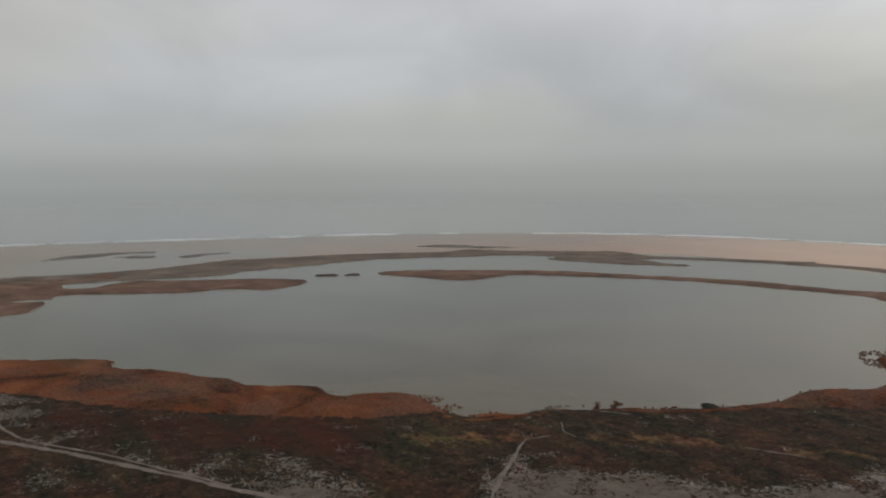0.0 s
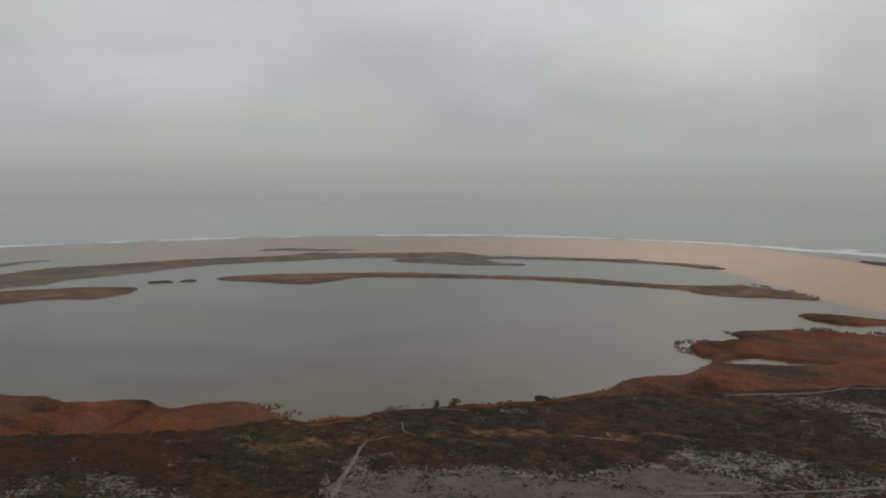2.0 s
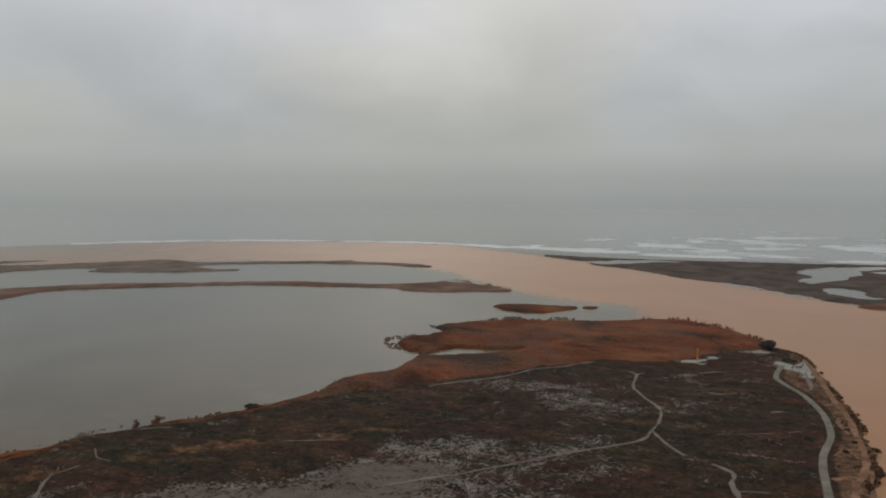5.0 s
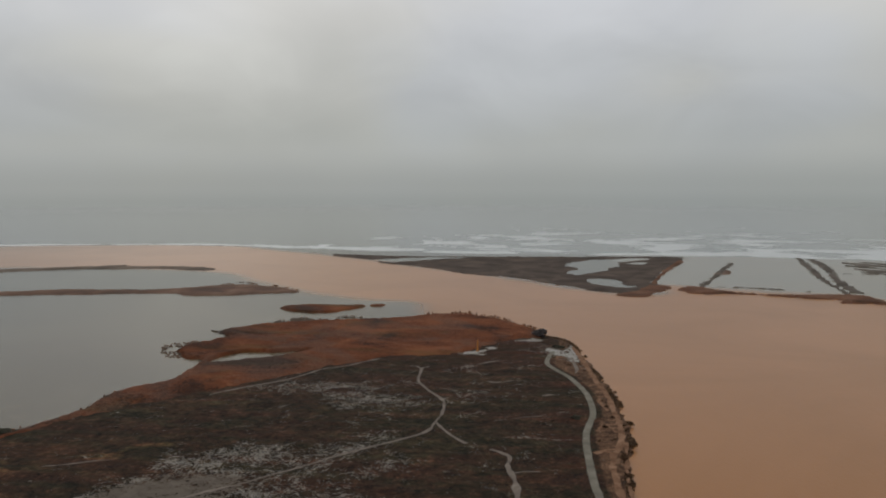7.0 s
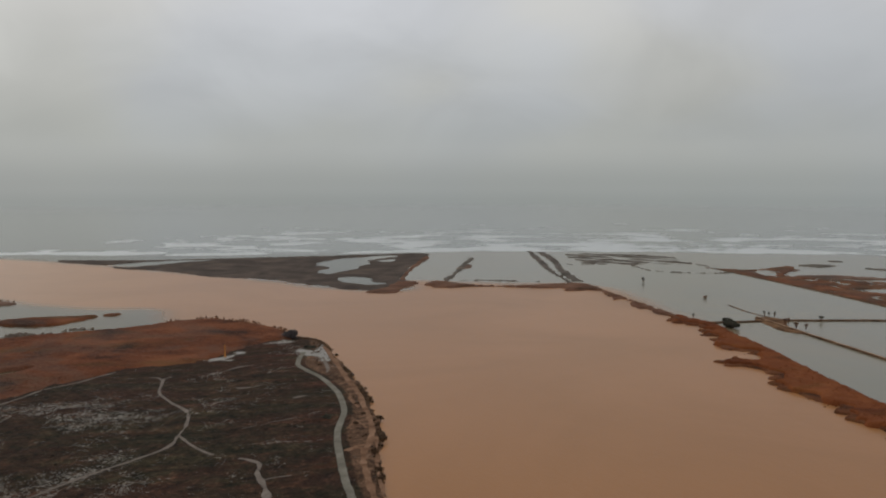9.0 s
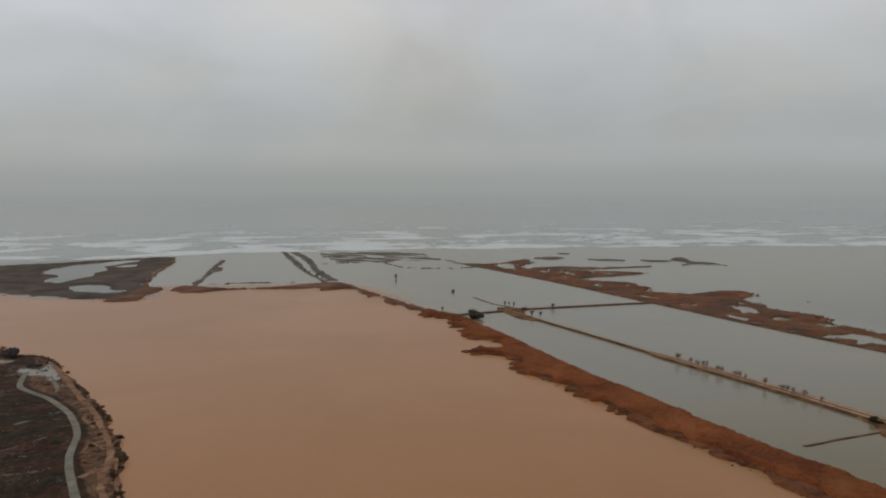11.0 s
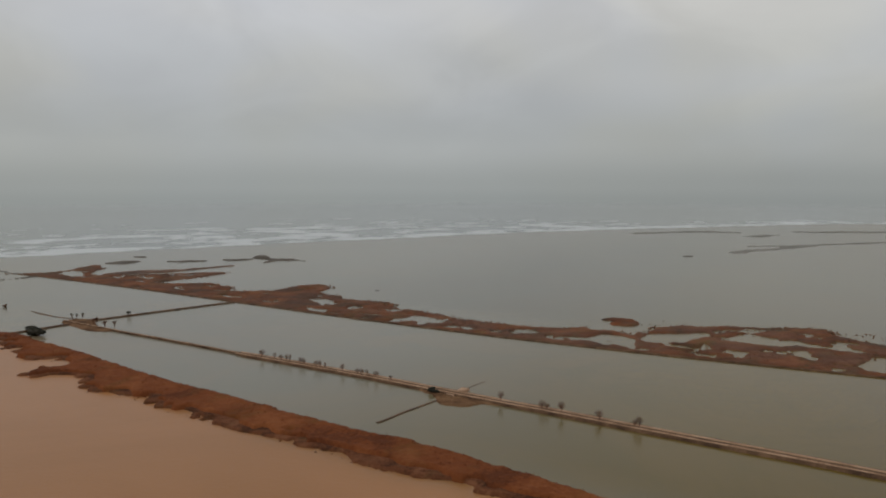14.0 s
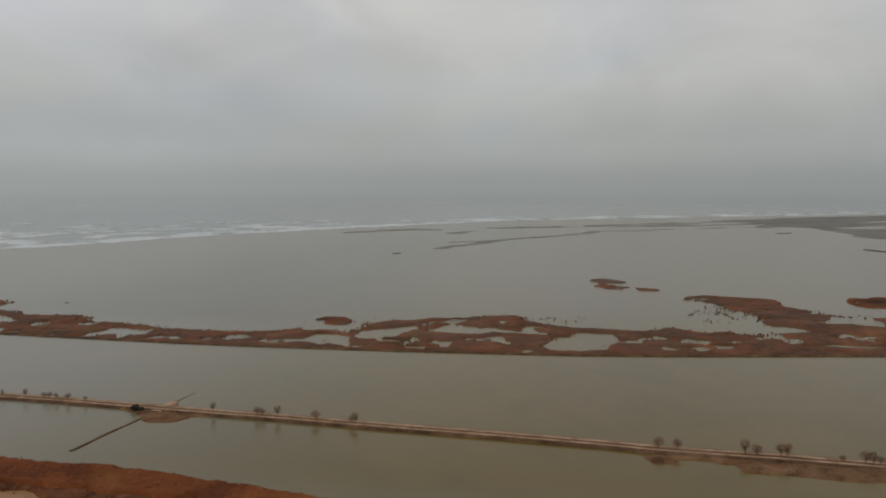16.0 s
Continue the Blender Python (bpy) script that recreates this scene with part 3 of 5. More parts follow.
def build_water_sheet():
    radii = np.r_[0.0, 60.0, np.geomspace(120.0, LAKE_EDGE, 250)]
    turns = 900
    a = np.linspace(0, 2 * np.pi, turns, endpoint=False)
    x, y = radii[:, None] * -np.sin(a), radii[:, None] * np.cos(a)
    index = np.arange(len(radii) * turns).reshape(len(radii), turns)
    nxt = np.roll(index, -1, 1)
    quads = np.stack([index[:-1], index[1:], nxt[1:], nxt[:-1]], -1).reshape(-1, 4)
    x, y = x.ravel(), y.ravel()
    river = signed(x, y, RIVER) + 14 * wobble(x, y, 90, 4)
    silt = ease(river, -16, 22)
    silt *= 1 - 0.68 * ease(-x, 420, 1250)                 # the plume thins out along the far spit, and haze is greyed into its colour
    silt *= 1 - 0.75 * ease(signed(x, y, CLEAR_PATCH) + 16 * wobble(x, y, 60, 12), -30, 30)   # clearer water behind the outer island
    shore, along = line_distance(x, y, SURF_LINE)
    r = np.hypot(x, y)
    coast_r = np.interp(np.arctan2(-x, y), np.arctan2(-SURF_LINE[::-1, 0], SURF_LINE[::-1, 1]), np.hypot(*SURF_LINE[::-1].T))
    side = np.where(r > coast_r, 1.0, -1.0)
    off = shore * side
    sea = ease(off, -25, 40)
    silt *= 1 - ease(off, -10, 60)
    bearing = np.arctan2(-x, y)
    wild = ease(-bearing, -0.35, 0.05) * (1 - 0.75 * ease(-bearing, 0.95, 1.4))   # the breakers are widest off the river mouth
    reach = 80 + 1300 * wild
    foam = ease(off, -16, 10) * (1 - ease(off, reach * 0.12, reach)) * (0.76 + 0.24 * np.exp(-((off - 24) / 36.0) ** 2))
    silt = np.maximum(silt, 0.10 * ease(x, -560, -260) * (1 - ease(x, -20, 40)) * (1 - ease(y, 640, 720)) * (1 - sea))   # stirred-up mud in the lagoon
    olive = ease(x, 195, 265) * (0.12 + 0.88 * ease(-y, -300, -20)) * (1 - ease(x, 480, 640) * 0.50)
    # "clear" is the haze fade: opacity falls to nothing towards the rim
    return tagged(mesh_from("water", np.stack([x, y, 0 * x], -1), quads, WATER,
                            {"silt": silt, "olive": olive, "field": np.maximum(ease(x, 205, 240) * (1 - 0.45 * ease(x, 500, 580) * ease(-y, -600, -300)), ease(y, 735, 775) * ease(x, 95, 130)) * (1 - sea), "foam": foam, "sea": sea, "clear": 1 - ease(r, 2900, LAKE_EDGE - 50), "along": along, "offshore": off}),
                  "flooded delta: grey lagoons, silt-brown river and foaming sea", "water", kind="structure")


build_water_sheet()

# ------------------------------------------------------------------ the heath peninsula
ROAD_LINE = [(10, 463), (7, 447), (6, 430), (11, 415), (17, 400), (23, 373), (24.3, 356), (24.2, 337), (21.4, 321), (19, 306), (18.2, 283), (18.4, 255), (19, 240), (18, 190)]
BANK_TRACK = [(22.5, 478), (26.5, 439), (29.8, 399), (32.8, 370), (33.6, 346), (34.0, 328), (33.2, 309), (30.4, 292), (27.6, 285), (26.2, 273), (26.2, 260), (26, 250), (26, 238), (25, 190)]
HEATH_PATH = [(-64, 416), (-60, 385), (-45, 355), (-42, 337), (-44, 320), (-47, 304), (-66, 284), (-92, 254), (-120, 225)]
SIDE_PATH = [(-44, 320), (-37, 306), (-28, 294)]
SOUTH_PATH = [(-18.5, 288.2), (-14.0, 284.6), (-10.8, 280.4), (-10.9, 271.1), (-9.8, 264.9), (-8.3, 257.9), (-7.6, 251.1), (-7.3, 245.5), (-6.1, 201.8)]
REED_PATH = [(-157.4, 349.7), (-154.1, 355.8), (-143.8, 368.0), (-132.5, 379.6), (-125.2, 391.0), (-117.1, 407.0), (-105.1, 417.6), (-90.9, 436.5)]
WEST_TRACK = [(-380, 0), (-354, 17), (-345, 22), (-322, 37), (-297, 52), (-274, 65), (-252, 77), (-235, 87), (-205, 104), (-180, 118)]
MIDDLE_PATH = [(-230, 189), (-224, 179), (-214, 166), (-205, 154), (-185, 132)]
HEATH_PATH, SIDE_PATH, SOUTH_PATH, REED_PATH = [inner(p, 0.991) for p in (HEATH_PATH, SIDE_PATH, SOUTH_PATH, REED_PATH)]
PATHS = [ROAD_LINE, BANK_TRACK, HEATH_PATH, SIDE_PATH, SOUTH_PATH, REED_PATH, WEST_TRACK, MIDDLE_PATH]
SPURS = [   # short tracks that branch off: line, width
    ([(-412, 22), (-387, 21), (-369, 23), (-354, 26), (-342, 30), (-323, 41), (-306, 52), (-288, 61), (-270, 70), (-252, 79)], 1.3, "TRACK"),
    ([(-230, 187), (-229, 192), (-228, 198)], 0.6, "TRACK"), ([(-238, 214), (-229, 207), (-221, 206)], 0.45, "TRACK"),
    ([(32, 405), (29, 402), (26, 400)], 1.2, "SOIL"), ([(22, 286), (25, 288), (32, 285)], 1.6, "SOIL"), ([(20, 438), (21, 425), (21, 412)], 1.2, "TRACK"),
    ([(20.5, 448), (21.5, 431), (22.1, 421), (20.3, 410)], 1.1, "TRACK"), ([(-9.3, 262), (-5.5, 263.8), (0.3, 264.9)], 0.7, "TRACK"),
    ([(27.9, 359), (29.5, 350), (31.2, 342)], 1.6, "SOIL"), ([(22.9, 311.6), (28.1, 321.4), (31.5, 311.2)], 1.3, "SOIL"),
    ([(20.8, 285.2), (25.2, 289.7), (29, 291)], 1.8, "SOIL"), ([(34, 300), (32, 280), (30, 262), (29.5, 240)], 1.3, "SOIL"),
    ([(-63, 411), (-66, 416), (-70, 417)], 1.0, "TRACK"), ([(-63, 411), (-59, 416)], 0.9, "TRACK")]
PUDDLES = [   # long rain puddles in the heath: line, width
    ([(-176, 249), (-165, 254), (-154, 258)], 1.3),
    ([(2, 363), (6, 365), (9.6, 366)], 2.6), ([(-11.4, 324), (-6.2, 328), (3.8, 332.5)], 1.0), ([(-18.8, 321), (-13.3, 324)], 1.1),
    ([(-26.8, 388), (-19.6, 386), (-12.1, 391)], 3.2), ([(8.2, 335), (13.6, 339)], 0.9), ([(-32.9, 425), (-24.8, 432), (-17, 435)], 2.6),
    ([(-116, 330), (-112, 335)], 2.0), ([(-12, 497), (-7, 497), (-2, 496)], 4.0), ([(-240, 238), (-234, 243), (-228, 246)], 1.6), ([(-196, 232), (-188, 240)], 1.0)]
PATH_LINES = [rounded(p, 5, False) for p in PATHS + [s[0] for s in SPURS] + [s[0] for s in PUDDLES]]

SAND_FLATS = [   # outline, how bare
    (rounded([(-208, 150), (-203, 172), (-197, 182), (-190, 185), (-186, 191), (-181, 200), (-166, 204), (-160, 209), (-151, 216), (-146, 230), (-143, 235),
              (-136, 243), (-130, 249), (-120, 253), (-111, 253), (-100, 251), (-91, 246), (-98, 232), (-107, 207), (-128, 170), (-171, 140)]), 0.86),
    (rounded([(-141, 361), (-131, 377), (-118, 380), (-91, 377), (-66, 383), (-69, 369), (-86, 355), (-101, 360), (-118, 353)]), 0.34),
    (rounded([(-99, 355), (-90, 371), (-72, 359), (-55, 359), (-48, 344), (-62, 331), (-81, 330), (-93, 332)]), 0.40),
    (rounded([(-137, 248), (-135, 264), (-121, 276), (-101, 284), (-89, 276), (-95, 262), (-114, 253)]), 0.46),
    (rounded([(-96, 272), (-83, 287), (-63, 299), (-54, 286), (-70, 267), (-86, 254)]), 0.36),
    (rounded([(-69, 255), (-57, 270), (-48, 286), (-46, 290), (-53, 259), (-62, 250)]), 0.42),
    (rounded([(-46, 359), (-40, 371), (-22, 378), (-9, 399), (-26, 360), (-40, 344)]), 0.34),
    (rounded([(-82, 316), (-71, 322), (-64, 314), (-76, 308)]), 0.36),
    (rounded([(-46, 411), (-35, 426), (-30, 420), (-39, 408)]), 0.40),
    (rounded([(-112, 248), (-80, 262), (-60, 245), (-70, 215), (-100, 200)]), 0.30),
]
SAND_FLATS += [   # round the western track
    (rounded([(-424, 18), (-418, 32), (-401, 40), (-400, 31), (-406, 18)]), 0.85), (rounded([(-402, 16), (-388, 37), (-376, 39), (-369, 32), (-376, 26), (-376, 14)]), 0.85),
    (rounded([(-346, 33), (-340, 38), (-346, 46), (-352, 50), (-336, 45), (-332, 38)]), 0.62), (rounded([(-371, 29), (-365, 36), (-357, 44), (-352, 38), (-361, 30)]), 0.50),
    (rounded([(-315, 53), (-305, 59), (-281, 70), (-258, 82), (-238, 94), (-234, 87), (-255, 78), (-278, 66), (-304, 53)]), 0.55), (rounded([(-278, 71), (-284, 83), (-281, 88), (-275, 87), (-270, 78)]), 0.62)]
SAND_FLATS += [
    (rounded([(-250, 89), (-268, 99), (-269, 107), (-251, 110), (-239, 110), (-239, 104), (-248, 96)]), 0.62),
    (rounded([(-253, 82), (-251, 90), (-242, 100), (-229, 111), (-221, 113), (-216, 102), (-230, 86)]), 0.80),
    (rounded([(-297, 24), (-299, 32), (-283, 42), (-279, 36), (-289, 25)]), 0.55),
    (rounded([(-212, 160), (-222, 172), (-214, 178), (-205, 170)]), 0.45),
    (rounded([(-12, 500), (12, 486), (25, 488), (30, 445), (24, 420), (12, 450), (4, 452)]), 0.28),
]
POOLED = [rounded(p, 4) for p in (   # flooded car park at the end of the road, and the sandy base of the mast
    [(4.5, 466), (9, 476), (15, 470), (22, 485), (27, 478), (26.5, 459), (26, 441), (20, 438), (17, 447), (14, 452), (9, 457)],
    [(-15, 494), (-7, 499), (-1, 503), (5, 495), (-4, 493)],
    [(-48, 457), (-46, 451), (-42, 447), (-36, 450), (-30, 450), (-33, 458), (-29, 463), (-24, 471), (-28, 472), (-34, 462), (-39, 460)])]
RUST_PATCHES = [rounded([(-373, 42), (-328, 98), (-290, 149), (-255, 128), (-272, 104), (-317, 74), (-348, 42)]),
                rounded([(6, 445), (18, 400), (22, 350), (17, 300), (15, 245), (5, 245), (8, 330), (-5, 420)]),
                rounded([(-110, 440), (-40, 480), (0, 495), (5, 460), (-30, 430), (-80, 420)])]


def near_paths(x, y):
    return np.min([line_distance(x, y, line)[0] for line in PATH_LINES], axis=0)


def heath_base(x, y):
    return 0.75 + 0.30 * wobble(x, y, 70, 1, 3)


def heath_height(x, y, d):
    edge = d + 2.5 * wobble(x, y, 9, 2)
    free = ease(near_paths(x, y), 2.5, 6.0)
    rough = 0.30 * wobble(x, y, 3.2, 3, 2) + 0.22 * wobble(x, y, 11, 6, 2)
    pool = signed(x, y, HEADLAND_POOL)
    z = heath_base(x, y) + (rough - 0.02) * (0.15 + 0.85 * free)
    return np.minimum(-0.8 + ease(edge, -4, 5) * (0.8 + z), np.where(pool > -3, -0.10 * (pool + 1.5), 9.0))


def heath_sand(x, y):
    out = np.zeros(np.shape(x))
    for outline, bare in SAND_FLATS:
        out = np.maximum(out, bare * ease(signed(x, y, outline), -9, 12))
    for outline in POOLED:
        out = np.maximum(out, 1.15 * ease(signed(x, y, outline) + 3.5 * wobble(x, y, 5, 29, 2), -1.2, 1.2))
    return out + 0.05


def heath_rust(x, y):
    return np.max([w * ease(signed(x, y, o), -16, 12) for w, o in zip((0.72, 0.30, 0.45), RUST_PATCHES)], axis=0)


DUNES = [rounded([(-262, 156), (-244, 186), (-230, 197), (-224, 188), (-242, 160), (-254, 150)]),
         rounded([(-222, 212), (-207, 232), (-190, 250), (-184, 240), (-202, 218), (-214, 205)]),
         rounded([(-168, 262), (-150, 280), (-140, 276), (-158, 256)])]


def heath_dune(x, y):
    return np.max([ease(signed(x, y, o), -10, 8) for o in DUNES], axis=0)


def heath_bank(x, y):
    road = rounded(ROAD_LINE, 5, False)
    edge = np.interp(y, road[::-1, 1], road[::-1, 0])
    return ease(x - edge, 2.0, 6.0) * ease(y, 150, 200) * (1 - ease(y, 470, 500) * 0.3)


ground = relief("ground", PENINSULA, 1.5, heath_height, HEATH, {"sand": heath_sand, "rust": heath_rust, "bank": heath_bank, "dune": heath_dune})
tagged(ground, "dark winter heath with pale wet sand showing through", "ground", kind="structure")

for nm, line, width, mat, text in (
        ("road_1", ROAD_LINE, 2.8, ROAD, "narrow worn grey asphalt road along the river bank"),
        ("path_1", BANK_TRACK, 2.5, BANKSOIL, "ochre sand track on the top of the river bank"),
        ("path_2", HEATH_PATH, 1.35, TRACK, "pale sand path winding across the dark heath"),
        ("path_3", SIDE_PATH, 1.2, TRACK, "short pale side path across the heath"),
        ("path_4", SOUTH_PATH, 1.9, TRACK, "broad pale flooded path in the dark heath"),
        ("path_5", REED_PATH, 1.2, TRACK, "thin pale path along the edge of the reeds"),
        ("path_6", WEST_TRACK, 2.2, TRACK, "straight pale sand track through the heath"),
        ("path_7", MIDDLE_PATH, 1.25, TRACK, "pale sand path that leads to the lagoon")):
    tagged(ribbon(nm, line, width, 0.16, mat, heath_base, ragged=0.12 if nm[0] == "r" else 0.38 if nm == "path_1" else 0.65), text, "road" if nm[0] == "r" else "path", kind="structure")

for line, width, look_of in SPURS:
    tagged(ribbon("side_path", line, width, 0.17, TRACK if look_of == "TRACK" else BANKSOIL, heath_base, ragged=0.5), "short trodden side track in wet sand", "path", kind="structure")
# puddles use the matte pale track colour to imitate reflected sky
for line, width in PUDDLES:
    tagged(ribbon("puddle", line, 0.62 * width, 0.15, TRACK, heath_base, ragged=1.0, pointed=True), "long shallow rain puddle, painted pale like reflected sky", "puddle", kind="structure")


# ------------------------------------------------------------------ reeds, scrub and other plants that nobody could count
def scatter(outline, count, seed, keep=None):
    rng = np.random.default_rng(seed)
    lo, hi = outline.min(0), outline.max(0)
    x, y = rng.uniform(lo[0], hi[0], count), rng.uniform(lo[1], hi[1], count)
    d = signed(x, y, outline)
    good = d > 0
    if keep is not None:
        good &= keep(x, y, d)
    return x[good], y[good], d[good], rng


def tufts(x, y, z, tall, wide, rng):
    """Upright bunches of stems: three narrow blades from one foot, leaning apart."""
    verts, faces = [], []
    n = len(x)
    turn = rng.uniform(0, np.pi, n)
    for k in range(3):
        a = turn + k * np.pi / 3
        lean = rng.normal(0, 0.22, (2, n)) * tall
        dx, dy = np.cos(a) * wide / 2, np.sin(a) * wide / 2
        base = k * 3 * n
        verts.append(np.stack([np.stack([x - dx, y - dy, z], -1), np.stack([x + dx, y + dy, z], -1),
                               np.stack([x + lean[0], y + lean[1], z + tall], -1)], 1).reshape(-1, 3))
        faces.append(base + np.arange(3 * n).reshape(n, 3))
    return np.concatenate(verts), np.concatenate(faces)


def clump_shapes():
    bm = bmesh.new()
    bmesh.ops.create_icosphere(bm, subdivisions=1, radius=1.0)
    v = np.array([q.co[:] for q in bm.verts])
    f = np.array([[q.index for q in face.verts] for face in bm.faces])
    bm.free()
    return v, f


CLUMP_V, CLUMP_F = clump_shapes()


def clumps(x, y, z, size, rng, squash=0.7, rough=0.35):
    """Low rounded bushes with uneven outlines."""
    n, k = len(x), len(CLUMP_V)
    v = CLUMP_V[None] * (1 + rng.normal(0, rough, (n, k, 1)).clip(-0.5, 0.7))
    turn = rng.uniform(0, 6.28, n)
    c, s = np.cos(turn)[:, None], np.sin(turn)[:, None]
    stretch = rng.uniform(0.75, 1.35, (n, 1))
    px = (v[..., 0] * stretch * c - v[..., 1] * s) * size[:, None]
    py = (v[..., 0] * stretch * s + v[..., 1] * c) * size[:, None]
    pz = (v[..., 2] * squash + squash * 0.75) * size[:, None]
    verts = np.stack([px + x[:, None], py + y[:, None], pz + np.asarray(z)[:, None]], -1).reshape(-1, 3)
    faces = (CLUMP_F[None] + (np.arange(n) * k)[:, None, None]).reshape(-1, 3)
    return verts, faces


def reed_bed(name, outline, cell, tall, mat, text, edge=(3.0, 8.0), holes=(), foot=0.0, lobes=0.0, spikes=2.0, seed=1, thin=None, taper=None, grow=0.0, jag=0.0, rolling=0.30):
    """A bed of standing reed: a rough closed top with steep sides, and single bunches that stand out of it."""
    def height(x, y, d):
        d = d + grow + edge[0] * (wobble(x, y, edge[1], seed) + 0.55 * wobble(x, y, 0.3 * edge[1], seed + 9, 2)) + lobes * (2.2 * np.abs(wobble(x, y, 10, seed + 7, 1)) - 0.7)
        for hole in holes:
            warp = jag or (1.6 if tall < 1.85 else 0.6) * edge[0]
            wide = 1.8 * jag or 5 * edge[0]
            d = np.minimum(d, -signed(x + warp * wobble(x, y, wide, 61), y + warp * wobble(x, y, wide, 62), hole) + 0.2 * jag + 0.8 * edge[0] * wobble(x, y, edge[1], seed + 3))
        if thin is not None:
            d = np.minimum(d, thin(x, y))
        top = tall * (0.80 + rolling * wobble(x, y, 17, seed + 1, 2) + 0.13 * wobble(x, y, 2.6, seed + 2, 2))
        if taper is not None:
            top = top * (0.25 + 0.75 * ease(line_distance(x, y, taper)[0] + 4 * wobble(x, y, 10, seed + 5, 2), 0, 16))
        return foot - 0.9 + ease(d, -0.4, max(2.2, 2.4 * cell)) * (0.9 + top)
    bed = relief(name, outline, cell, height, mat, low=foot - 0.6)
    lo, hi = outline.min(0), outline.max(0)
    x, y, d, rng = scatter(outline, int((hi[0] - lo[0]) * (hi[1] - lo[1]) * spikes * 0.1), seed)
    if len(x):
        z = height(x, y, d)
        ok = z > foot + 0.4
        x, y, z = x[ok], y[ok], z[ok]
        v, f = tufts(x, y, z - 0.5, rng.uniform(0.7, 1.35, len(x)), rng.uniform(0.2, 0.55, len(x)), rng)
        stems = mesh_from("stems", v, f, mat, smooth=False)
        stems.parent = bed
        tagged(stems, kind="stuff")
    return tagged(bed, text, "reeds", kind="stuff")


reed_bed("reed_bed", REED_BELT, 1.3, 1.9, REED, "rust-brown winter reed bed along the lagoon shore", (2.4, 7.0), [HEADLAND_POOL], foot=0.3, spikes=0.5, seed=2, taper=rounded(REED_INNER, 4, False), rolling=0.12)
RIVER_SIDE = rounded(RIVER_SIDE_POINTS, 4, False)


LOBE_POOLS = [rounded([(262, 408), (271, 408), (272, 400), (263, 388), (256, 392)])]


def set_back(x, y):
    d, _ = line_distance(x, y, RIVER_SIDE)
    return d - 3.2 + 4.0 * (1.1 - 2.4 * np.abs(wobble(x, y, 10, 57, 1)))


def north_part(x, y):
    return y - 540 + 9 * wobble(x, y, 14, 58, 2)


reed_bed("reed_bed", DYKE_REEDS, 1.0, 2.8, REED_TALL, "tall rust-brown reed belt on the river dyke", (1.6, 8.0), LOBE_POOLS, spikes=0.9, seed=5, rolling=0.14,
         thin=lambda x, y: np.minimum(set_back(x, y), -north_part(x, y)))
# the same belt farther north, haze put into its colour
reed_bed("reed_bed", DYKE_REEDS, 1.2, 1.9, REED_HAZED, "brown reed belt on the river dyke, haze in its colour", (1.6, 8.0), spikes=0.5, seed=5, rolling=0.14,
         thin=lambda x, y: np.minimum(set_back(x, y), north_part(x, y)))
reed_bed("sedge_fringe", DYKE_REEDS, 1.0, 1.35, SEDGE, "low rusty sedge in ragged lobes at the foot of the reeds", (1.6, 4.0), LOBE_POOLS, spikes=0.9, lobes=3.6, seed=6, grow=1.2,
         thin=lambda x, y: np.minimum(9.0 - line_distance(x, y, RIVER_SIDE)[0], -north_part(x, y)))
# far sedge, likewise greyed to imitate haze
reed_bed("sedge_fringe", DYKE_REEDS, 1.2, 1.0, REED_HAZED, "low sedge along the far river dyke, haze in its colour", (1.6, 4.0), spikes=0.5, lobes=3.0, seed=6, grow=0.6,
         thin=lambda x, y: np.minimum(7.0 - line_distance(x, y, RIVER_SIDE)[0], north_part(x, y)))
# far islands: distance haze is painted into their plant colours
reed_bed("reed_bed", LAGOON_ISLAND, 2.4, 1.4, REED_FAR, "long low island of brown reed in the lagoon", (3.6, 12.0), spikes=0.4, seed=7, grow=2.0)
reed_bed("reed_bed", OUTER_ISLAND, 3.2, 1.3, OUTER_MARSH, "long brown salt marsh island off the lagoon, haze in its colour", (5.0, 14.0), spikes=0.25, seed=9, grow=2.5)
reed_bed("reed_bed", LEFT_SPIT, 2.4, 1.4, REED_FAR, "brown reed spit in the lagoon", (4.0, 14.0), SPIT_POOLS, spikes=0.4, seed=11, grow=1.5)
reed_bed("reed_bed", rounded([(-211, 609), (-197, 627), (-167, 633), (-142, 628), (-164, 592), (-189, 591)]), 1.6, 1.8, REED, "small rust-brown reed islet in the lagoon mouth", (2.0, 9.0), spikes=1.0, seed=13)
reed_bed("reed_bed", rounded([(-141, 632), (-133, 640), (-125, 638), (-130, 627)]), 1.2, 1.5, REED, "tiny reed islet beside a larger one", (1.2, 6.0), spikes=1.0, seed=14)
reed_bed("reed_bed", rounded([(-770, 360), (-764, 378), (-752, 400), (-741, 398), (-748, 380), (-757, 358)]), 1.6, 1.4, MARSH, "tiny dark islet in the grey lagoon", (2.5, 8.0), spikes=0.5, seed=15, grow=0.6, thin=lambda x, y: 9 * (wobble(x, y, 9, 43, 3) + 0.30))
reed_bed("reed_bed", FAR_BANK, 2.6, 0.8, MARSH, "dark salt marsh tongue at the river mouth", (7.0, 26.0), FAR_POOLS, spikes=0.2, seed=17, jag=14.0)
# far reed edge, muted by haze in its colour
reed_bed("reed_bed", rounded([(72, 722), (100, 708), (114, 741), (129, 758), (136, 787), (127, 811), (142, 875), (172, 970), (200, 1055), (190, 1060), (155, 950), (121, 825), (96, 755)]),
         1.6, 1.2, REED_HAZED, "brown reed edge of the salt marsh tongue, haze in its colour", (3.0, 10.0), spikes=0.4, seed=18)
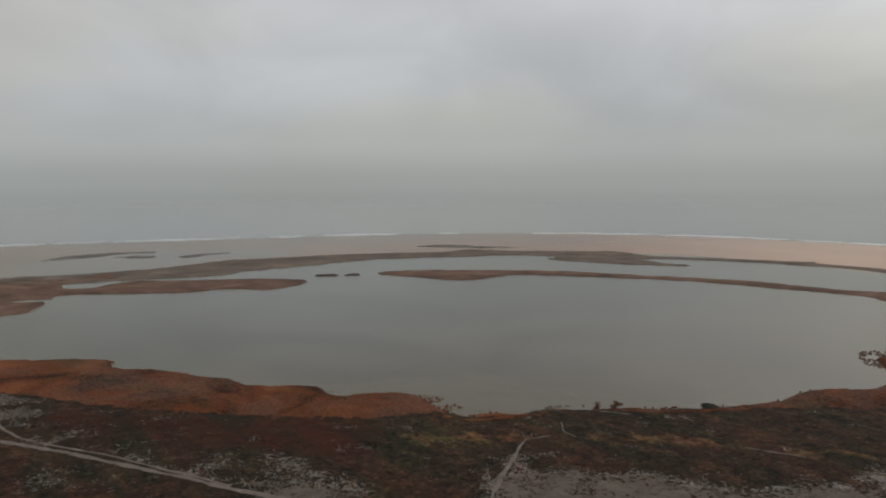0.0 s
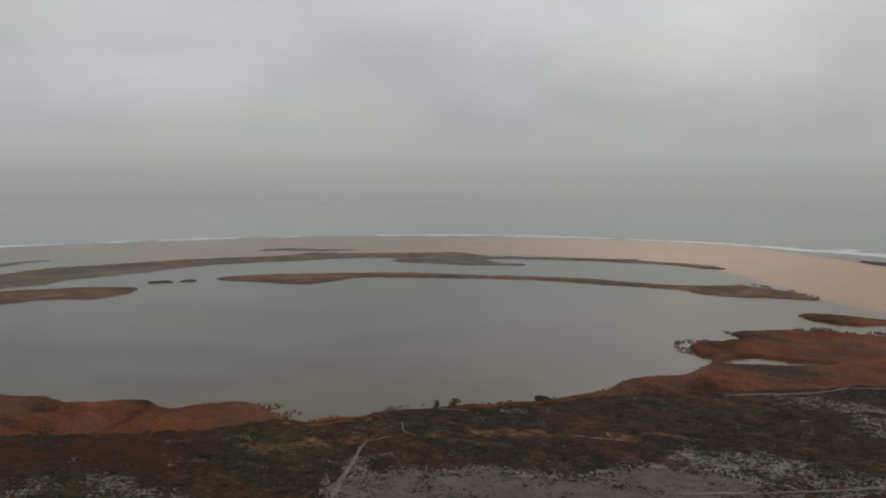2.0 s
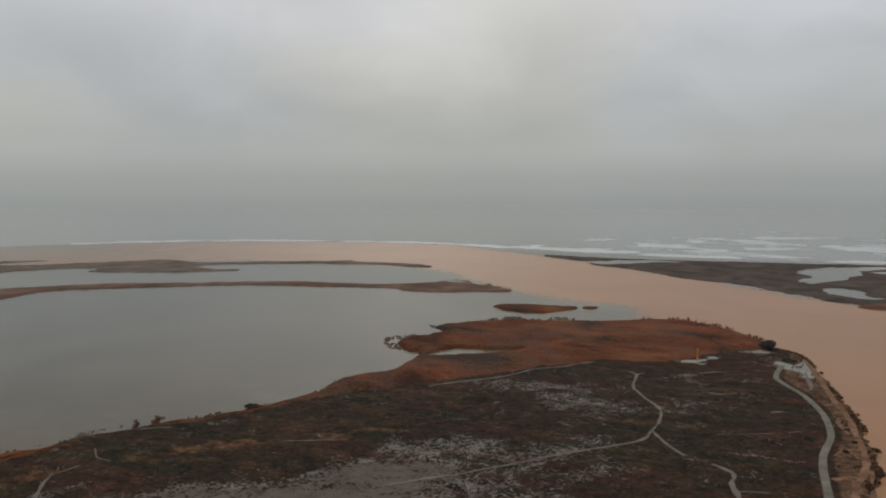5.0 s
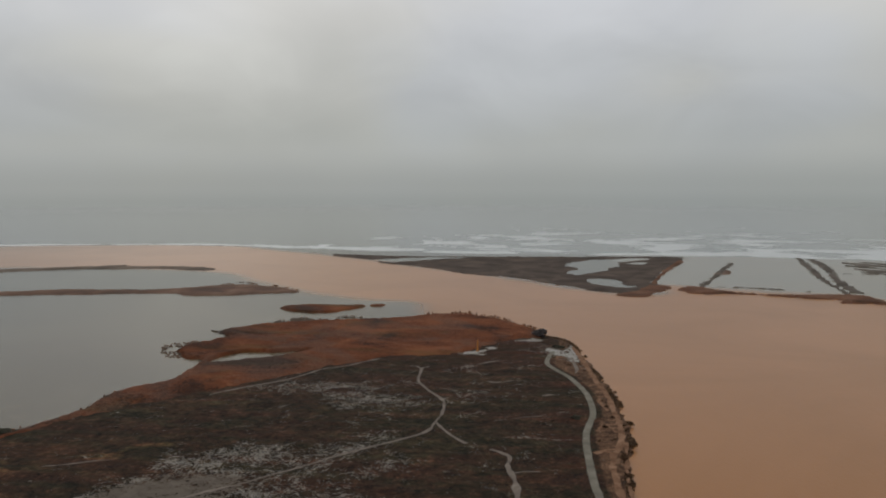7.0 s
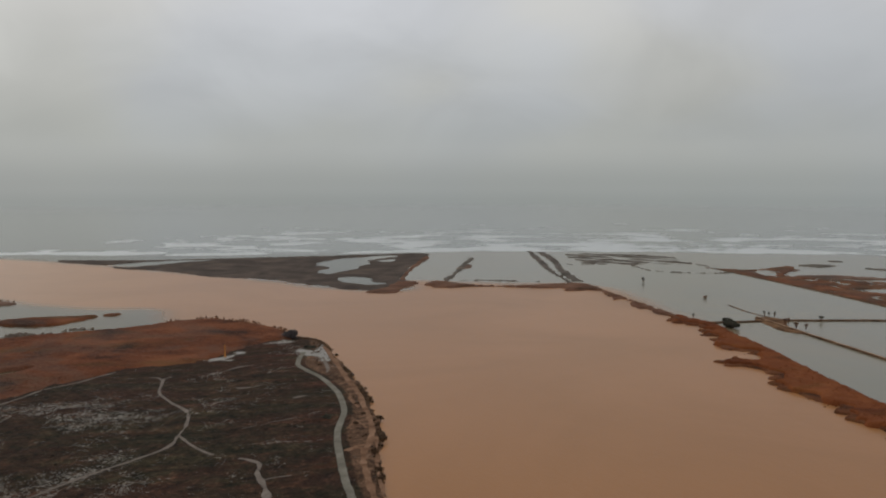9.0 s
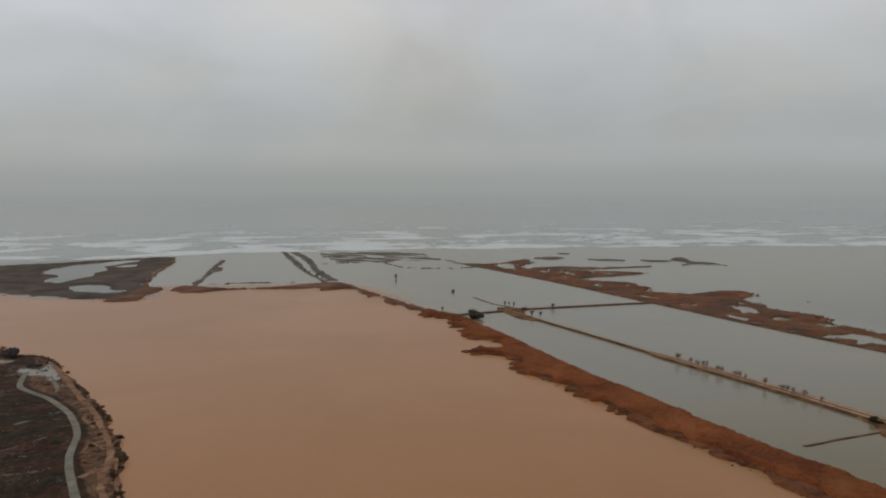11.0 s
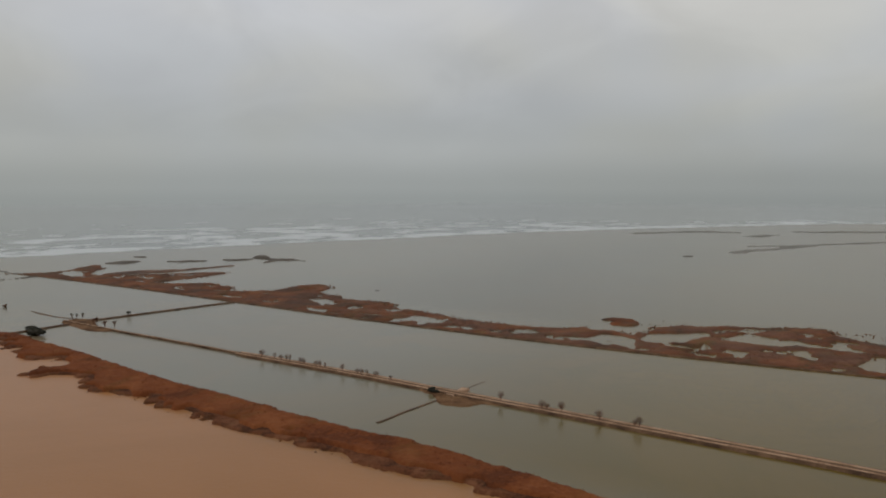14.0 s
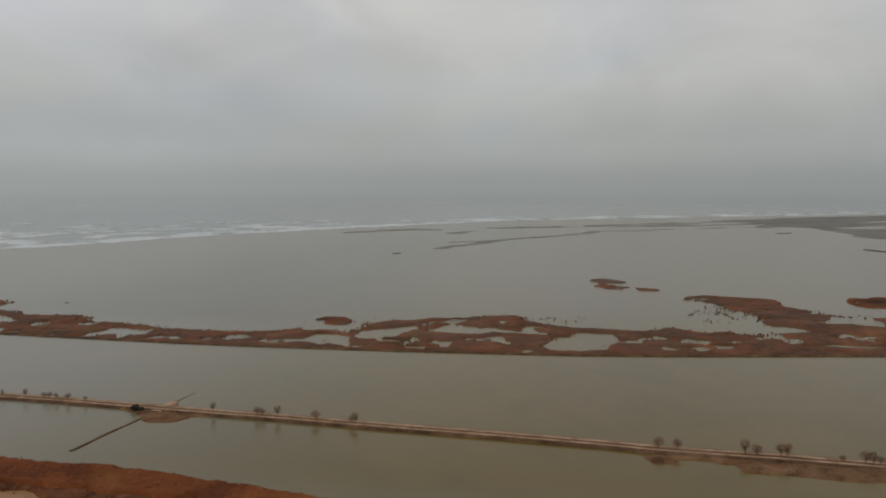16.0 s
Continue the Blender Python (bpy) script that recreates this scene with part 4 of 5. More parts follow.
for seed, points in ((21, [(-1116, 135), (-1152, 162), (-1174, 201), (-1188, 241), (-1174, 292), (-1143, 288), (-1151, 248), (-1121, 191), (-1110, 155)]),
                     (22, [(-1062, 299), (-1092, 329), (-1092, 374), (-1089, 394), (-1074, 355), (-1044, 310)]),
                     (23, [(-1023, 655), (-1024, 710), (-966, 753), (-915, 768), (-943, 712), (-980, 679)]),
                     (24, [(-1105, 220), (-1118, 255), (-1092, 280), (-1070, 259)])):
    reed_bed("sandbar", rounded(points), 4.0, 0.5, SANDBAR, "low grey sandbar off the salt marsh", (7.0, 24.0), spikes=0.0, seed=seed, grow=5.0, thin=lambda x, y: 24 * (wobble(x * 1.6, y * 0.5, 60, 53, 3) + 0.5))


def marsh_pools(x, y):
    """Open water between the reeds, in long winding pools."""
    d, _ = line_distance(x, y, rounded(INNER_DYKE, 4, False))
    small = (0.345 - wobble(x * 1.4, y * 0.8, 14, 31, 4)) * 14
    wx, wy = 3.0 * wobble(x, y, 9, 36), 4.0 * wobble(x, y, 9, 37)
    ragged = 1.0 + 2.2 * wobble(x, y, 5, 35)
    for pool in MARSH_POOLS:
        lo, hi = pool.min(0) - 14, pool.max(0) + 14
        near = (x > lo[0]) & (x < hi[0]) & (y > lo[1]) & (y < hi[1])
        small[near] = np.minimum(small[near], -signed((x + wx)[near], (y + wy)[near], pool) + ragged[near])
    return np.where(d < 4, 5.0, small)


reed_bed("reed_bed", MARSH_STRIP, 1.25, 1.3, REED_POOLS, "rust-brown reed marsh broken up by winding pools", (2.6, 9.0), spikes=0.8, seed=31, thin=marsh_pools)
for seed, mat, points, text in (
        (33, REED, [(699, -248), (725, -262), (735, -330), (690, -340), (665, -275), (675, -252)], "rust-brown reed island in open water"),
        (34, MARSH_GREY, [(639, 857), (667, 861), (680, 833), (646, 834)], "thin dark marsh islet"),
        (35, MARSH_GREY, [(786, 745), (820, 763), (817, 745), (791, 715), (799, 690), (798, 676), (786, 643), (775, 657), (779, 687), (745, 687), (775, 707)], "dark marsh islet in open water"),
        (36, REED_FAR, [(555, 755), (605, 749), (633, 722), (713, 693), (620, 705), (585, 722)], "brown reed tongue in open water"),
        (37, REED_POOLS, [(764, -46), (784, -37), (792, -50), (777, -66), (760, -97), (752, -92), (752, -66)], "low rust-brown reed islet in open water"),
        (44, REED_FAR, [(819, -34), (839, -44), (836, -56), (814, -74), (808, -68), (800, -50), (792, -46), (806, -42)], "thin brown reed strip beside an islet"),
        (38, REED, [(553, 181), (564, 172), (563, 155), (541, 150), (537, 163)], "small reed islet beside the marsh"),
        (39, MARSH_GREY, [(753, 782), (755, 753), (776, 732), (744, 742)], "thin dark marsh strip behind the beach"),
        (40, MARSH_GREY, [(693, 807), (713, 795), (729, 768), (702, 783)], "thin dark marsh strip in open water")):
    reed_bed("reed_bed", rounded(points), 1.4, 1.3, mat, text, (3.5, 10.0), spikes=0.5, seed=seed, grow=1.0,
             thin=lambda x, y: 16 * (wobble(x, y, 12 if seed in (37, 44) else 22, 48, 3) + (0.22 if seed in (37, 44) else 0.42)))


for seed, points in ((81, [(1108, 240), (1116, 234), (1116, 224), (1108, 228)]), (82, [(1682, -458), (1700, -470), (1718, -502), (1696, -490)]),
                     (83, [(1285, -480), (1284, -492), (1240, -502), (1238, -492)]), (84, [(600, 417), (606, 415), (607, 410), (601, 412)]),
                     (85, [(714, 902), (724, 898), (727, 884), (717, 888)])):
    reed_bed("reed_bed", rounded(points), 1.5, 0.9, MARSH, "tiny dark marsh islet in open water", (1.5, 6.0), spikes=0.3, seed=seed, grow=1.0)


def ridges(x, y):
    """Long low ridges with water between them."""
    u, v = x * 0.80 + y * 0.60, y * 0.80 - x * 0.60
    return 6.0 * (np.sin(u / 4.6 + 1.2 * wobble(x, y, 60, 45, 2)) + 0.20 + 2.2 * wobble(u, v, 24, 46, 3))


reed_bed("reed_bed", rounded([(412, 1085), (382, 938), (415, 917), (467, 905), (520, 902), (533, 965), (541, 1010), (487, 1055)]), 1.8, 1.0, MARSH_GREY,
         "grey ridges of flooded marsh behind the beach", (4.0, 14.0), spikes=0.2, seed=39, thin=ridges)


def band(line, width, seed=0):
    """The outline of a strip along a line, wider here and narrower there."""
    mid = rounded(line, 5, False)
    along = np.gradient(mid, axis=0)
    along /= np.linalg.norm(along, axis=1, keepdims=True)
    side = np.stack([-along[:, 1], along[:, 0]], -1)
    half = width / 2 * (1 + 0.5 * wobble(mid[:, 0], mid[:, 1], 120, seed, 3))[:, None]
    return np.vstack([mid + side * half, (mid - side * half)[::-1]])


reed_bed("reed_bed", band(inner([(-300, 184), (-286, 182), (-268, 186), (-258, 210), (-250, 226), (-243, 247), (-228, 264), (-215, 286), (-205, 310), (-202, 330)]), 6.5, 19), 1.1, 1.1, REED,
         "narrow rust-brown reed edge along the lagoon shore", (1.4, 6.0), foot=0.1, spikes=1.2, seed=19)

# distant bars: low contrast of haze comes from their pale colour
for seed, width, line in ((41, 27, [(1190, 185), (1249, 166), (1344, 118), (1436, 84), (1509, 22), (1649, -72), (1714, -99), (1774, -215), (1889, -360), (1946, -567)]),
                          (42, 40, [(1570, 448), (1638, 403), (1714, 330), (1716, 238)]), (45, 30, [(1334, 187), (1367, 151), (1389, 101)]),
                          (46, 30, [(1588, 204), (1671, 183), (1740, 120)]),
                          (44, 60, [(1800, 150), (1900, -20), (2020, -200), (2200, -420)])):
    reed_bed("salt_marsh", band(line, width, seed), 6.0, 0.6, MARSH_FAR, "far marsh bar in the lagoon behind the beach, paled for haze", (16.0, 44.0), spikes=0.0, seed=seed, grow=5.0,
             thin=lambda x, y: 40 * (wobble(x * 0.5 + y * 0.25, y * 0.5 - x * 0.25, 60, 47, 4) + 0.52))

# distant flat in the same haze-paled colour
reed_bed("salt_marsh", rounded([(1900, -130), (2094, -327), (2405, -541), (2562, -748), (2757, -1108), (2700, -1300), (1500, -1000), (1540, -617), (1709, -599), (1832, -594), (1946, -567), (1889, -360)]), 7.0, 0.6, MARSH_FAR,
         "broad marsh flat behind the far beach, paled for haze", (22.0, 50.0), spikes=0.0, seed=43,
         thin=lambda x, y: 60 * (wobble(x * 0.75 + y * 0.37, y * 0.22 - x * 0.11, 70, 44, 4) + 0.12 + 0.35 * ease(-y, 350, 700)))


def fringe(name, outline, count, spread, size, mat, text, seed, squash=0.8, keep=None):
    """Ragged single bunches along a shore, some of them out in the water."""
    rng = np.random.default_rng(seed)
    k = rng.integers(0, len(outline), count)
    t = rng.random((count, 1))
    p = outline[k] * (1 - t) + np.roll(outline, -1, 0)[k] * t + rng.normal(0, spread, (count, 2))
    ok = wobble(p[:, 0], p[:, 1], 18, seed, 2) > -0.1
    if keep is not None:
        ok &= keep(p[:, 0], p[:, 1])
    p = p[ok]
    v, f = clumps(p[:, 0], p[:, 1], np.full(len(p), -0.25), rng.uniform(size * 0.4, size, len(p)), rng, squash, 0.3)
    return tagged(mesh_from(name, v, f, mat), text, "reeds", kind="stuff")


fringe("reed_fringe", REED_BELT, 1500, 1.2, 0.6, REED, "ragged reed bunches along the lagoon shore", 101, 0.8, lambda x, y: signed(x, y, PENINSULA) < 4)
fringe("reed_fringe", DYKE_REEDS, 500, 1.2, 0.5, SEDGE, "ragged sedge bunches at the river's edge", 102, 0.7, lambda x, y: line_distance(x, y, RIVER_SIDE)[0] < 6)
BANK_EDGE = rounded([(x - 0.9, y) for x, y in RIVER_BANK[:14]], 6, False)
fringe("bank_hedge", BANK_EDGE, 1500, 0.7, 0.85, BANK_SHRUB, "dark bare hedge on the brink of the river bank", 116, 0.85, lambda x, y: line_distance(x, y, BANK_EDGE)[0] < 2.2)
# far island fringes take the same hazed colours
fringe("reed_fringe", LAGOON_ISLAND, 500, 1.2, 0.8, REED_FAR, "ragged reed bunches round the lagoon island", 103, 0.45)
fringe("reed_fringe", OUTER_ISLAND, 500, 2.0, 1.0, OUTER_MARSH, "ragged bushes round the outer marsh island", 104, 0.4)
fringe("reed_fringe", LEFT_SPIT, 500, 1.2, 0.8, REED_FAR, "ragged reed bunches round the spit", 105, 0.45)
fringe("reed_fringe", FAR_BANK, 400, 2.0, 1.0, REED, "ragged rusty reeds along the river mouth", 106, 0.35)
fringe("reed_fringe", MARSH_STRIP, 1900, 2.4, 0.8, REED_POOLS, "ragged reed bunches along the pools of the marsh", 107, 0.8, lambda x, y: line_distance(x, y, rounded(INNER_DYKE, 4, False))[0] > 8)
OUTER_EDGE = rounded(MARSH_EDGE, 4, False)
fringe("reed_fringe", OUTER_EDGE, 900, 2.2, 0.7, TWIG, "grey dead brush along the outer edge of the marsh", 108, 1.0, lambda x, y: line_distance(x, y, OUTER_EDGE)[0] < 8)
for seed, pool in enumerate(MARSH_POOLS):
    fringe("reed_fringe", pool, 70, 3.0, 0.6, REED_POOLS, "loose reed bunches in a marsh pool", 110 + seed, 0.8)

# ------------------------------------------------------------------ dykes and the causeway
def dyke(name, line, top, height, slope, mat, text, seed=1, steps=10, narrow=None, rough=1.0):
    """A low earth bank with sloping, uneven sides."""
    mid = rounded(line, steps, False)
    along = np.gradient(mid, axis=0)
    along /= np.linalg.norm(along, axis=1, keepdims=True)
    side = np.stack([-along[:, 1], along[:, 0]], -1)
    rows = []
    for k, lift in ((-1 - slope, -0.5), (-1 - slope * 0.4, 0.45), (-1, 0.95), (-0.4, 1.0), (0.4, 1.0), (1, 0.95), (1 + slope * 0.4, 0.45), (1 + slope, -0.5)):
        jitter = 0.25 * rough * wobble(mid[:, 0] + 31 * k, mid[:, 1], 6, seed, 3)
        wide = narrow(mid[:, 1]) if narrow else 1.0
        p = mid + side * ((top / 2 * k) * wide + jitter * abs(k) * 1.6)[:, None]
        rows.append(np.column_stack([p, height * lift + (0.10 * jitter if lift > 0.5 else 0.6 * jitter)]))
    verts = np.stack(rows, 1).reshape(-1, 3)
    n, k = len(mid), 8
    index = np.arange(n * k).reshape(n, k)
    quads = np.stack([index[:-1, :-1], index[1:, :-1], index[1:, 1:], index[:-1, 1:]], -1).reshape(-1, 4)
    return tagged(mesh_from(name, verts, quads, mat), text, "dyke", kind="structure")


def shifted(line, by):
    """A line beside a line, by metres to its left."""
    p = np.array(line, float)
    along = np.gradient(p, axis=0)
    along /= np.linalg.norm(along, axis=1, keepdims=True)
    return p + np.stack([-along[:, 1], along[:, 0]], -1) * by


dyke("dyke_1", CAUSEWAY, 7.0, 1.1, 0.35, DYKE_EARTH, "narrow earth causeway between flooded fields", 3, narrow=lambda y: 1 - 0.70 * ease(y, 318, 334))
tagged(ribbon("path_9", CAUSEWAY[:4], 0.9, 1.16, GRAVEL, steps=12), "thin pale track on the narrow part of the causeway", "path", kind="structure")
tagged(ribbon("road_2", shifted(CAUSEWAY, 1.9)[3:], 2.1, 1.18, GRAVEL, steps=12), "ochre gravel road along the causeway", "road", kind="structure")
tagged(ribbon("path_8", shifted(CAUSEWAY, -1.9)[3:], 1.8, 1.18, GRAVEL, steps=12), "pale narrow track beside the causeway road", "path", kind="structure")
dyke("dyke_2", [(300, 508), (326, 506), (360, 504), (394, 498), (440, 488), (482, 478)], 3.0, 0.9, 0.6, DYKE_EARTH, "low brown dyke across the flooded fields", 5)
dyke("dyke_3", [(266, 184), (269, 183), (283, 182), (298, 180), (312, 178)], 0.9, 0.3, 0.6, DYKE_EARTH, "low brown dyke ending in the flooded field", 6)
dyke("dyke_4", INNER_DYKE, 2.2, 0.7, 0.6, DYKE_EARTH, "long dark dyke along the edge of the reed marsh", 7)
dyke("dyke_5", [(364, 512), (361, 540), (364, 566), (367, 582)], 1.5, 0.22, 0.8, DYKE_EARTH, "almost flooded field bank", 11)
dyke("dyke_7", [(316, 177), (324, 176), (331, 176)], 4.0, 1.0, 0.5, GRAVEL, "short ochre gravel ramp beside the causeway", 14)
dyke("dyke_6", [(331, 176), (340, 175.5), (350, 174.3)], 0.45, 0.015, 0.8, DYKE_EARTH, "almost drowned field bank", 13)
for seed, points, pools, text in (
        (51, [(319, 197), (315, 190.5), (314, 186), (308, 181), (303, 176), (302, 170), (303.5, 161), (311, 157), (313, 149), (318, 150), (323, 175), (322, 196)], [], "grassy brown apron where the dykes meet"),
        (52, [(293, -31), (284, -31), (282, -41), (278, -59), (277, -78), (274.6, -95), (274, -110), (268, -170), (258, -240), (277, -240), (285, -170), (290, -113), (293, -82), (294.5, -53)],
         [rounded([(288, -43), (288, -52), (284.5, -61), (280.5, -60), (281, -50), (284.5, -43)])], "brown grassy berm with a puddle beside the causeway"),
        (53, [(336, 470), (342, 500), (348, 520), (362, 522), (368, 506), (352, 480), (346, 452)], [], "grassy knoll at the crossing of the dykes")):
    reed_bed("grass_berm", rounded(points), 1.0, 0.7, GRASS, text, (1.0, 5.0), pools, spikes=0.6, seed=seed, jag=0.8)


# broken, half-drowned field banks near the beach
for seed, width, mat, line, text in (
        (54, 8, MARSH_GREY, [(370, 1130), (332, 960), (308, 859), (299, 799), (289, 745)], "brown reedy bank between flooded fields"),
        (55, 11, MARSH_GREY, [(382, 1110), (358, 989), (334, 903), (318, 840), (303, 760)], "dark reedy bank beside a parallel one"),
        (56, 6, MARSH_GREY, [(166, 790), (196, 870), (234, 975), (259, 1046)], "broken dark bank in the flooded field"),
        (57, 6, MARSH_GREY, [(522, 902), (520, 870), (514, 832)], "thin dark bank at the edge of the flooded fields"),
        (58, 7, MARSH_GREY, [(180, 794), (204, 791), (231, 781), (263, 770)], "half-drowned bank beside the river dyke"),
        (59, 5, MARSH_GREY, [(346, 935), (371, 929), (393, 925)], "thin dark bank of a flooded field"),
        (60, 4, MARSH_GREY, [(432, 903), (429, 840), (467, 806), (514, 799)], "thin winding bank just above the flood"),
        (61, 12, REED_FAR, [(206, 905), (222, 920), (226, 945)], "clump of brown reed beside a broken bank")):
    reed_bed("reedy_bank", band(line, width, seed), 1.5, 1.0, mat, text, (4.5, 8.0), spikes=0.3, seed=seed, grow=1.0,
             thin=lambda x, y: 9 * (wobble(x, y, 20, 49, 3) + (0.85 if seed in (54, 55, 56, 59, 60, 61) else 0.36)))

# ------------------------------------------------------------------ trees and bushes
def part(name, bm, mat, parent, label=""):
    me = bpy.data.meshes.new(name)
    bm.to_mesh(me)
    bm.free()
    me.materials.append(mat)
    ob = new(name, me)
    ob.parent = parent
    return tagged(ob, label)


def tube(bm, a, b, ra, rb, sides=5):
    way = (b - a).normalized()
    turn = way.to_track_quat("Z", "Y").to_matrix()
    rings = []
    for p, r in ((a, ra), (b, rb)):
        rings.append([bm.verts.new(p + turn @ Vector((r * math.cos(6.2832 * k / sides), r * math.sin(6.2832 * k / sides), 0))) for k in range(sides)])
    for k in range(sides):
        bm.faces.new((rings[0][k], rings[0][(k + 1) % sides], rings[1][(k + 1) % sides], rings[1][k]))
    bm.faces.new(rings[1])


def bare_tree(seed, tall, wide, stems=1):
    """A leafless tamarisk: short forked trunk, rising limbs, and a round haze of fine twigs."""
    rng = random.Random(seed)
    tree = tagged(new("tamarisk_tree"), "bare grey-brown tamarisk tree beside the causeway", "tree", "trees along the causeway")
    wood, twigs = bmesh.new(), bmesh.new()
    for s in range(stems):
        foot = Vector((rng.gauss(0, 0.25) * (stems - 1), rng.gauss(0, 0.25) * (stems - 1), -0.2))
        fork = foot + Vector((rng.gauss(0, 0.15), rng.gauss(0, 0.15), tall * rng.uniform(0.28, 0.36)))
        tube(wood, foot, fork, 0.030 * tall, 0.022 * tall, 6)
        for k in range(9 // stems + 1):
            turn = 6.28 * (k + rng.random() * 0.7) * stems / 9
            out, rise = wide / 2 * rng.uniform(0.25, 0.75), tall * rng.uniform(0.55, 0.85)
            knee = fork + Vector((math.cos(turn) * out * 0.45, math.sin(turn) * out * 0.45, (rise - fork.z) * 0.6))
            tip = Vector((math.cos(turn) * out, math.sin(turn) * out, rise))
            tube(wood, fork, knee, 0.016 * tall, 0.010 * tall, 5)
            tube(wood, knee, tip, 0.010 * tall, 0.004 * tall, 4)
    core = Vector((0, 0, tall * 0.30))
    for q in range(int(48 * wide)):
        d = Vector((rng.gauss(0, 1), rng.gauss(0, 1), rng.gauss(0, 1))).normalized() * (0.35 + 0.65 * rng.random() ** 0.6)
        a = Vector((d.x * wide * 0.45, d.y * wide * 0.45, tall * (0.60 + 0.34 * d.z)))
        way = ((a - core).normalized() + Vector((rng.gauss(0, 0.4), rng.gauss(0, 0.4), rng.gauss(0, 0.3)))).normalized()
        b = a + way * tall * rng.uniform(0.07, 0.17)
        side = way.cross(Vector((rng.gauss(0, 1), rng.gauss(0, 1), rng.gauss(0, 1)))).normalized() * 0.05
        twigs.faces.new([twigs.verts.new(p) for p in (a - way * 0.5 - side, a - way * 0.5 + side, b)])
    part("trunk", wood, TWIG, tree)
    tagged(part("crown", twigs, TWIG, tree, "fine bare twigs"), kind="stuff")
    return tree


def leafy_tree(seed, name, label, category, tall, wide, mat, low=0.15, leaves=1400):
    """A dense dark crown of many leaf bunches in uneven lobes on a short trunk."""
    rng = random.Random(seed)
    tree = tagged(new(name), label, category)
    wood, crown = bmesh.new(), bmesh.new()
    lobes = []
    for k in range(9):
        a, r = rng.uniform(0, 6.28), wide / 2 * math.sqrt(rng.random()) * 0.75
        z = tall * rng.uniform(low + 0.2, 0.78)
        lobes.append((Vector((r * math.cos(a), r * math.sin(a), z)), wide * rng.uniform(0.18, 0.30), tall * rng.uniform(0.14, 0.24)))
        tube(wood, Vector((r * 0.15 * math.cos(a), r * 0.15 * math.sin(a), -0.2)), lobes[-1][0], 0.03 * tall, 0.012 * tall)
    for k in range(leaves):
        c, rw, rh = rng.choice(lobes)
        d = Vector((rng.gauss(0, 1), rng.gauss(0, 1), rng.gauss(0, 1))).normalized() * rng.uniform(0.65, 1.05)
        p = c + Vector((d.x * rw, d.y * rw, d.z * rh))
        p.z = max(p.z, 0.1)
        u = Vector((rng.gauss(0, 1), rng.gauss(0, 1), rng.gauss(0, 1))).normalized() * wide * 0.05
        w = Vector((rng.gauss(0, 1), rng.gauss(0, 1), rng.gauss(0, 1))).normalized() * wide * 0.045
        crown.faces.new([crown.verts.new(p + q) for q in (-u, w, u, -w)])
    part("trunk", wood, TWIG, tree)
    part("crown", crown, mat, tree)
    return tree


variants = [bare_tree(3, 5.0, 4.6), bare_tree(8, 5.6, 3.9), bare_tree(12, 4.6, 4.9, 2), bare_tree(19, 5.2, 2.8), bare_tree(23, 5.6, 2.5)]
ROWS_OF_TREES = [   # along the causeway: y, size
    (309, 1.0), (299, 0.75), (294, 0.8), (289.5, 0.9), (287, 0.95), (278.6, 0.85), (276, 0.7), (267, 0.8), (264, 0.85), (260.5, 0.65), (248, 0.8), (238, 0.7),
    (235, 0.75), (231.5, 0.65), (225, 0.8), (215.5, 0.6), (150.5, 0.95), (129.5, 0.95), (127, 0.7), (120, 1.0), (102.6, 1.0), (86.8, 0.7), (85, 0.95), (-36.2, 1.1),
    (-43, 1.0), (-66.8, 1.2), (-71, 1.05), (-79.3, 1.2), (-81.5, 1.05), (-99.6, 0.65), (-107, 1.1), (-109.5, 1.0), (-112, 0.8)]
CAUSE = rounded(CAUSEWAY, 8, False)
for k, (y, size) in enumerate(ROWS_OF_TREES):
    x = float(np.interp(y, CAUSE[::-1, 1], CAUSE[::-1, 0])) - 1.0
    size *= 0.98
    m = pose(x, y, 1.05, 0, 0, 77.0 * k) @ Matrix.Scale(size, 4)
    if k < len(variants):
        variants[k].matrix_world = m
    else:
        source = variants[(k % 5) if k < 10 else (k % 3)]
        twin = copy_thing(source, m)
        twin.scale = (size,) * 3

leafy = [
    ("evergreen_bush", "dark dense evergreen thicket on the river dyke", "bush", 310, 486, 0.3, 7.5, 12.5),
    ("evergreen_bush", "dark dense bush where two dykes meet", "bush", 318, 186, 0.8, 2.1, 5.0),
    ("evergreen_bush", "dark rounded thicket at the end of the road", "bush", 1.5, 509, 0.6, 5.6, 11.5),
    ("evergreen_bush", "low dark hedge beside the flooded car park", "bush", 13.5, 477, 0.6, 1.1, 8.0),
    ("evergreen_bush", "single dark green bush in the heath", "bush", 16.2, 329, 0.7, 1.6, 4.0),
    ("evergreen_bush", "dark low bush at the lagoon shore", "bush", -217, 284, 0.5, 1.2, 6.0),
]
for k, (nm, label, category, x, y, z, tall, wide) in enumerate(leafy):
    leafy_tree(60 + k, nm, label, category, tall, wide, GREY_TWIG if k == 2 else EVERGREEN, -0.12, 2200).matrix_world = pose(x, y, z)
for k, (x, y, tall, wide) in enumerate([(361, 524, 4.2, 2.4), (363, 521, 3.8, 2.2), (365.5, 518, 4.4, 2.4), (390, 497, 3.6, 4.2), (303, 528, 3.4, 2.5),
                                        (354, 489, 4.4, 3.5), (358, 491, 4.6, 3.0), (351, 473, 4.4, 3.4), (355, 468, 4.0, 3.2)]):
    leafy_tree(80 + k, "small_tree", "small round-headed tree at the crossing of the dykes", "tree", tall, wide, EVERGREEN if k < 5 else TWIG, 0.45, 500).matrix_world = pose(x, y, 0.6)
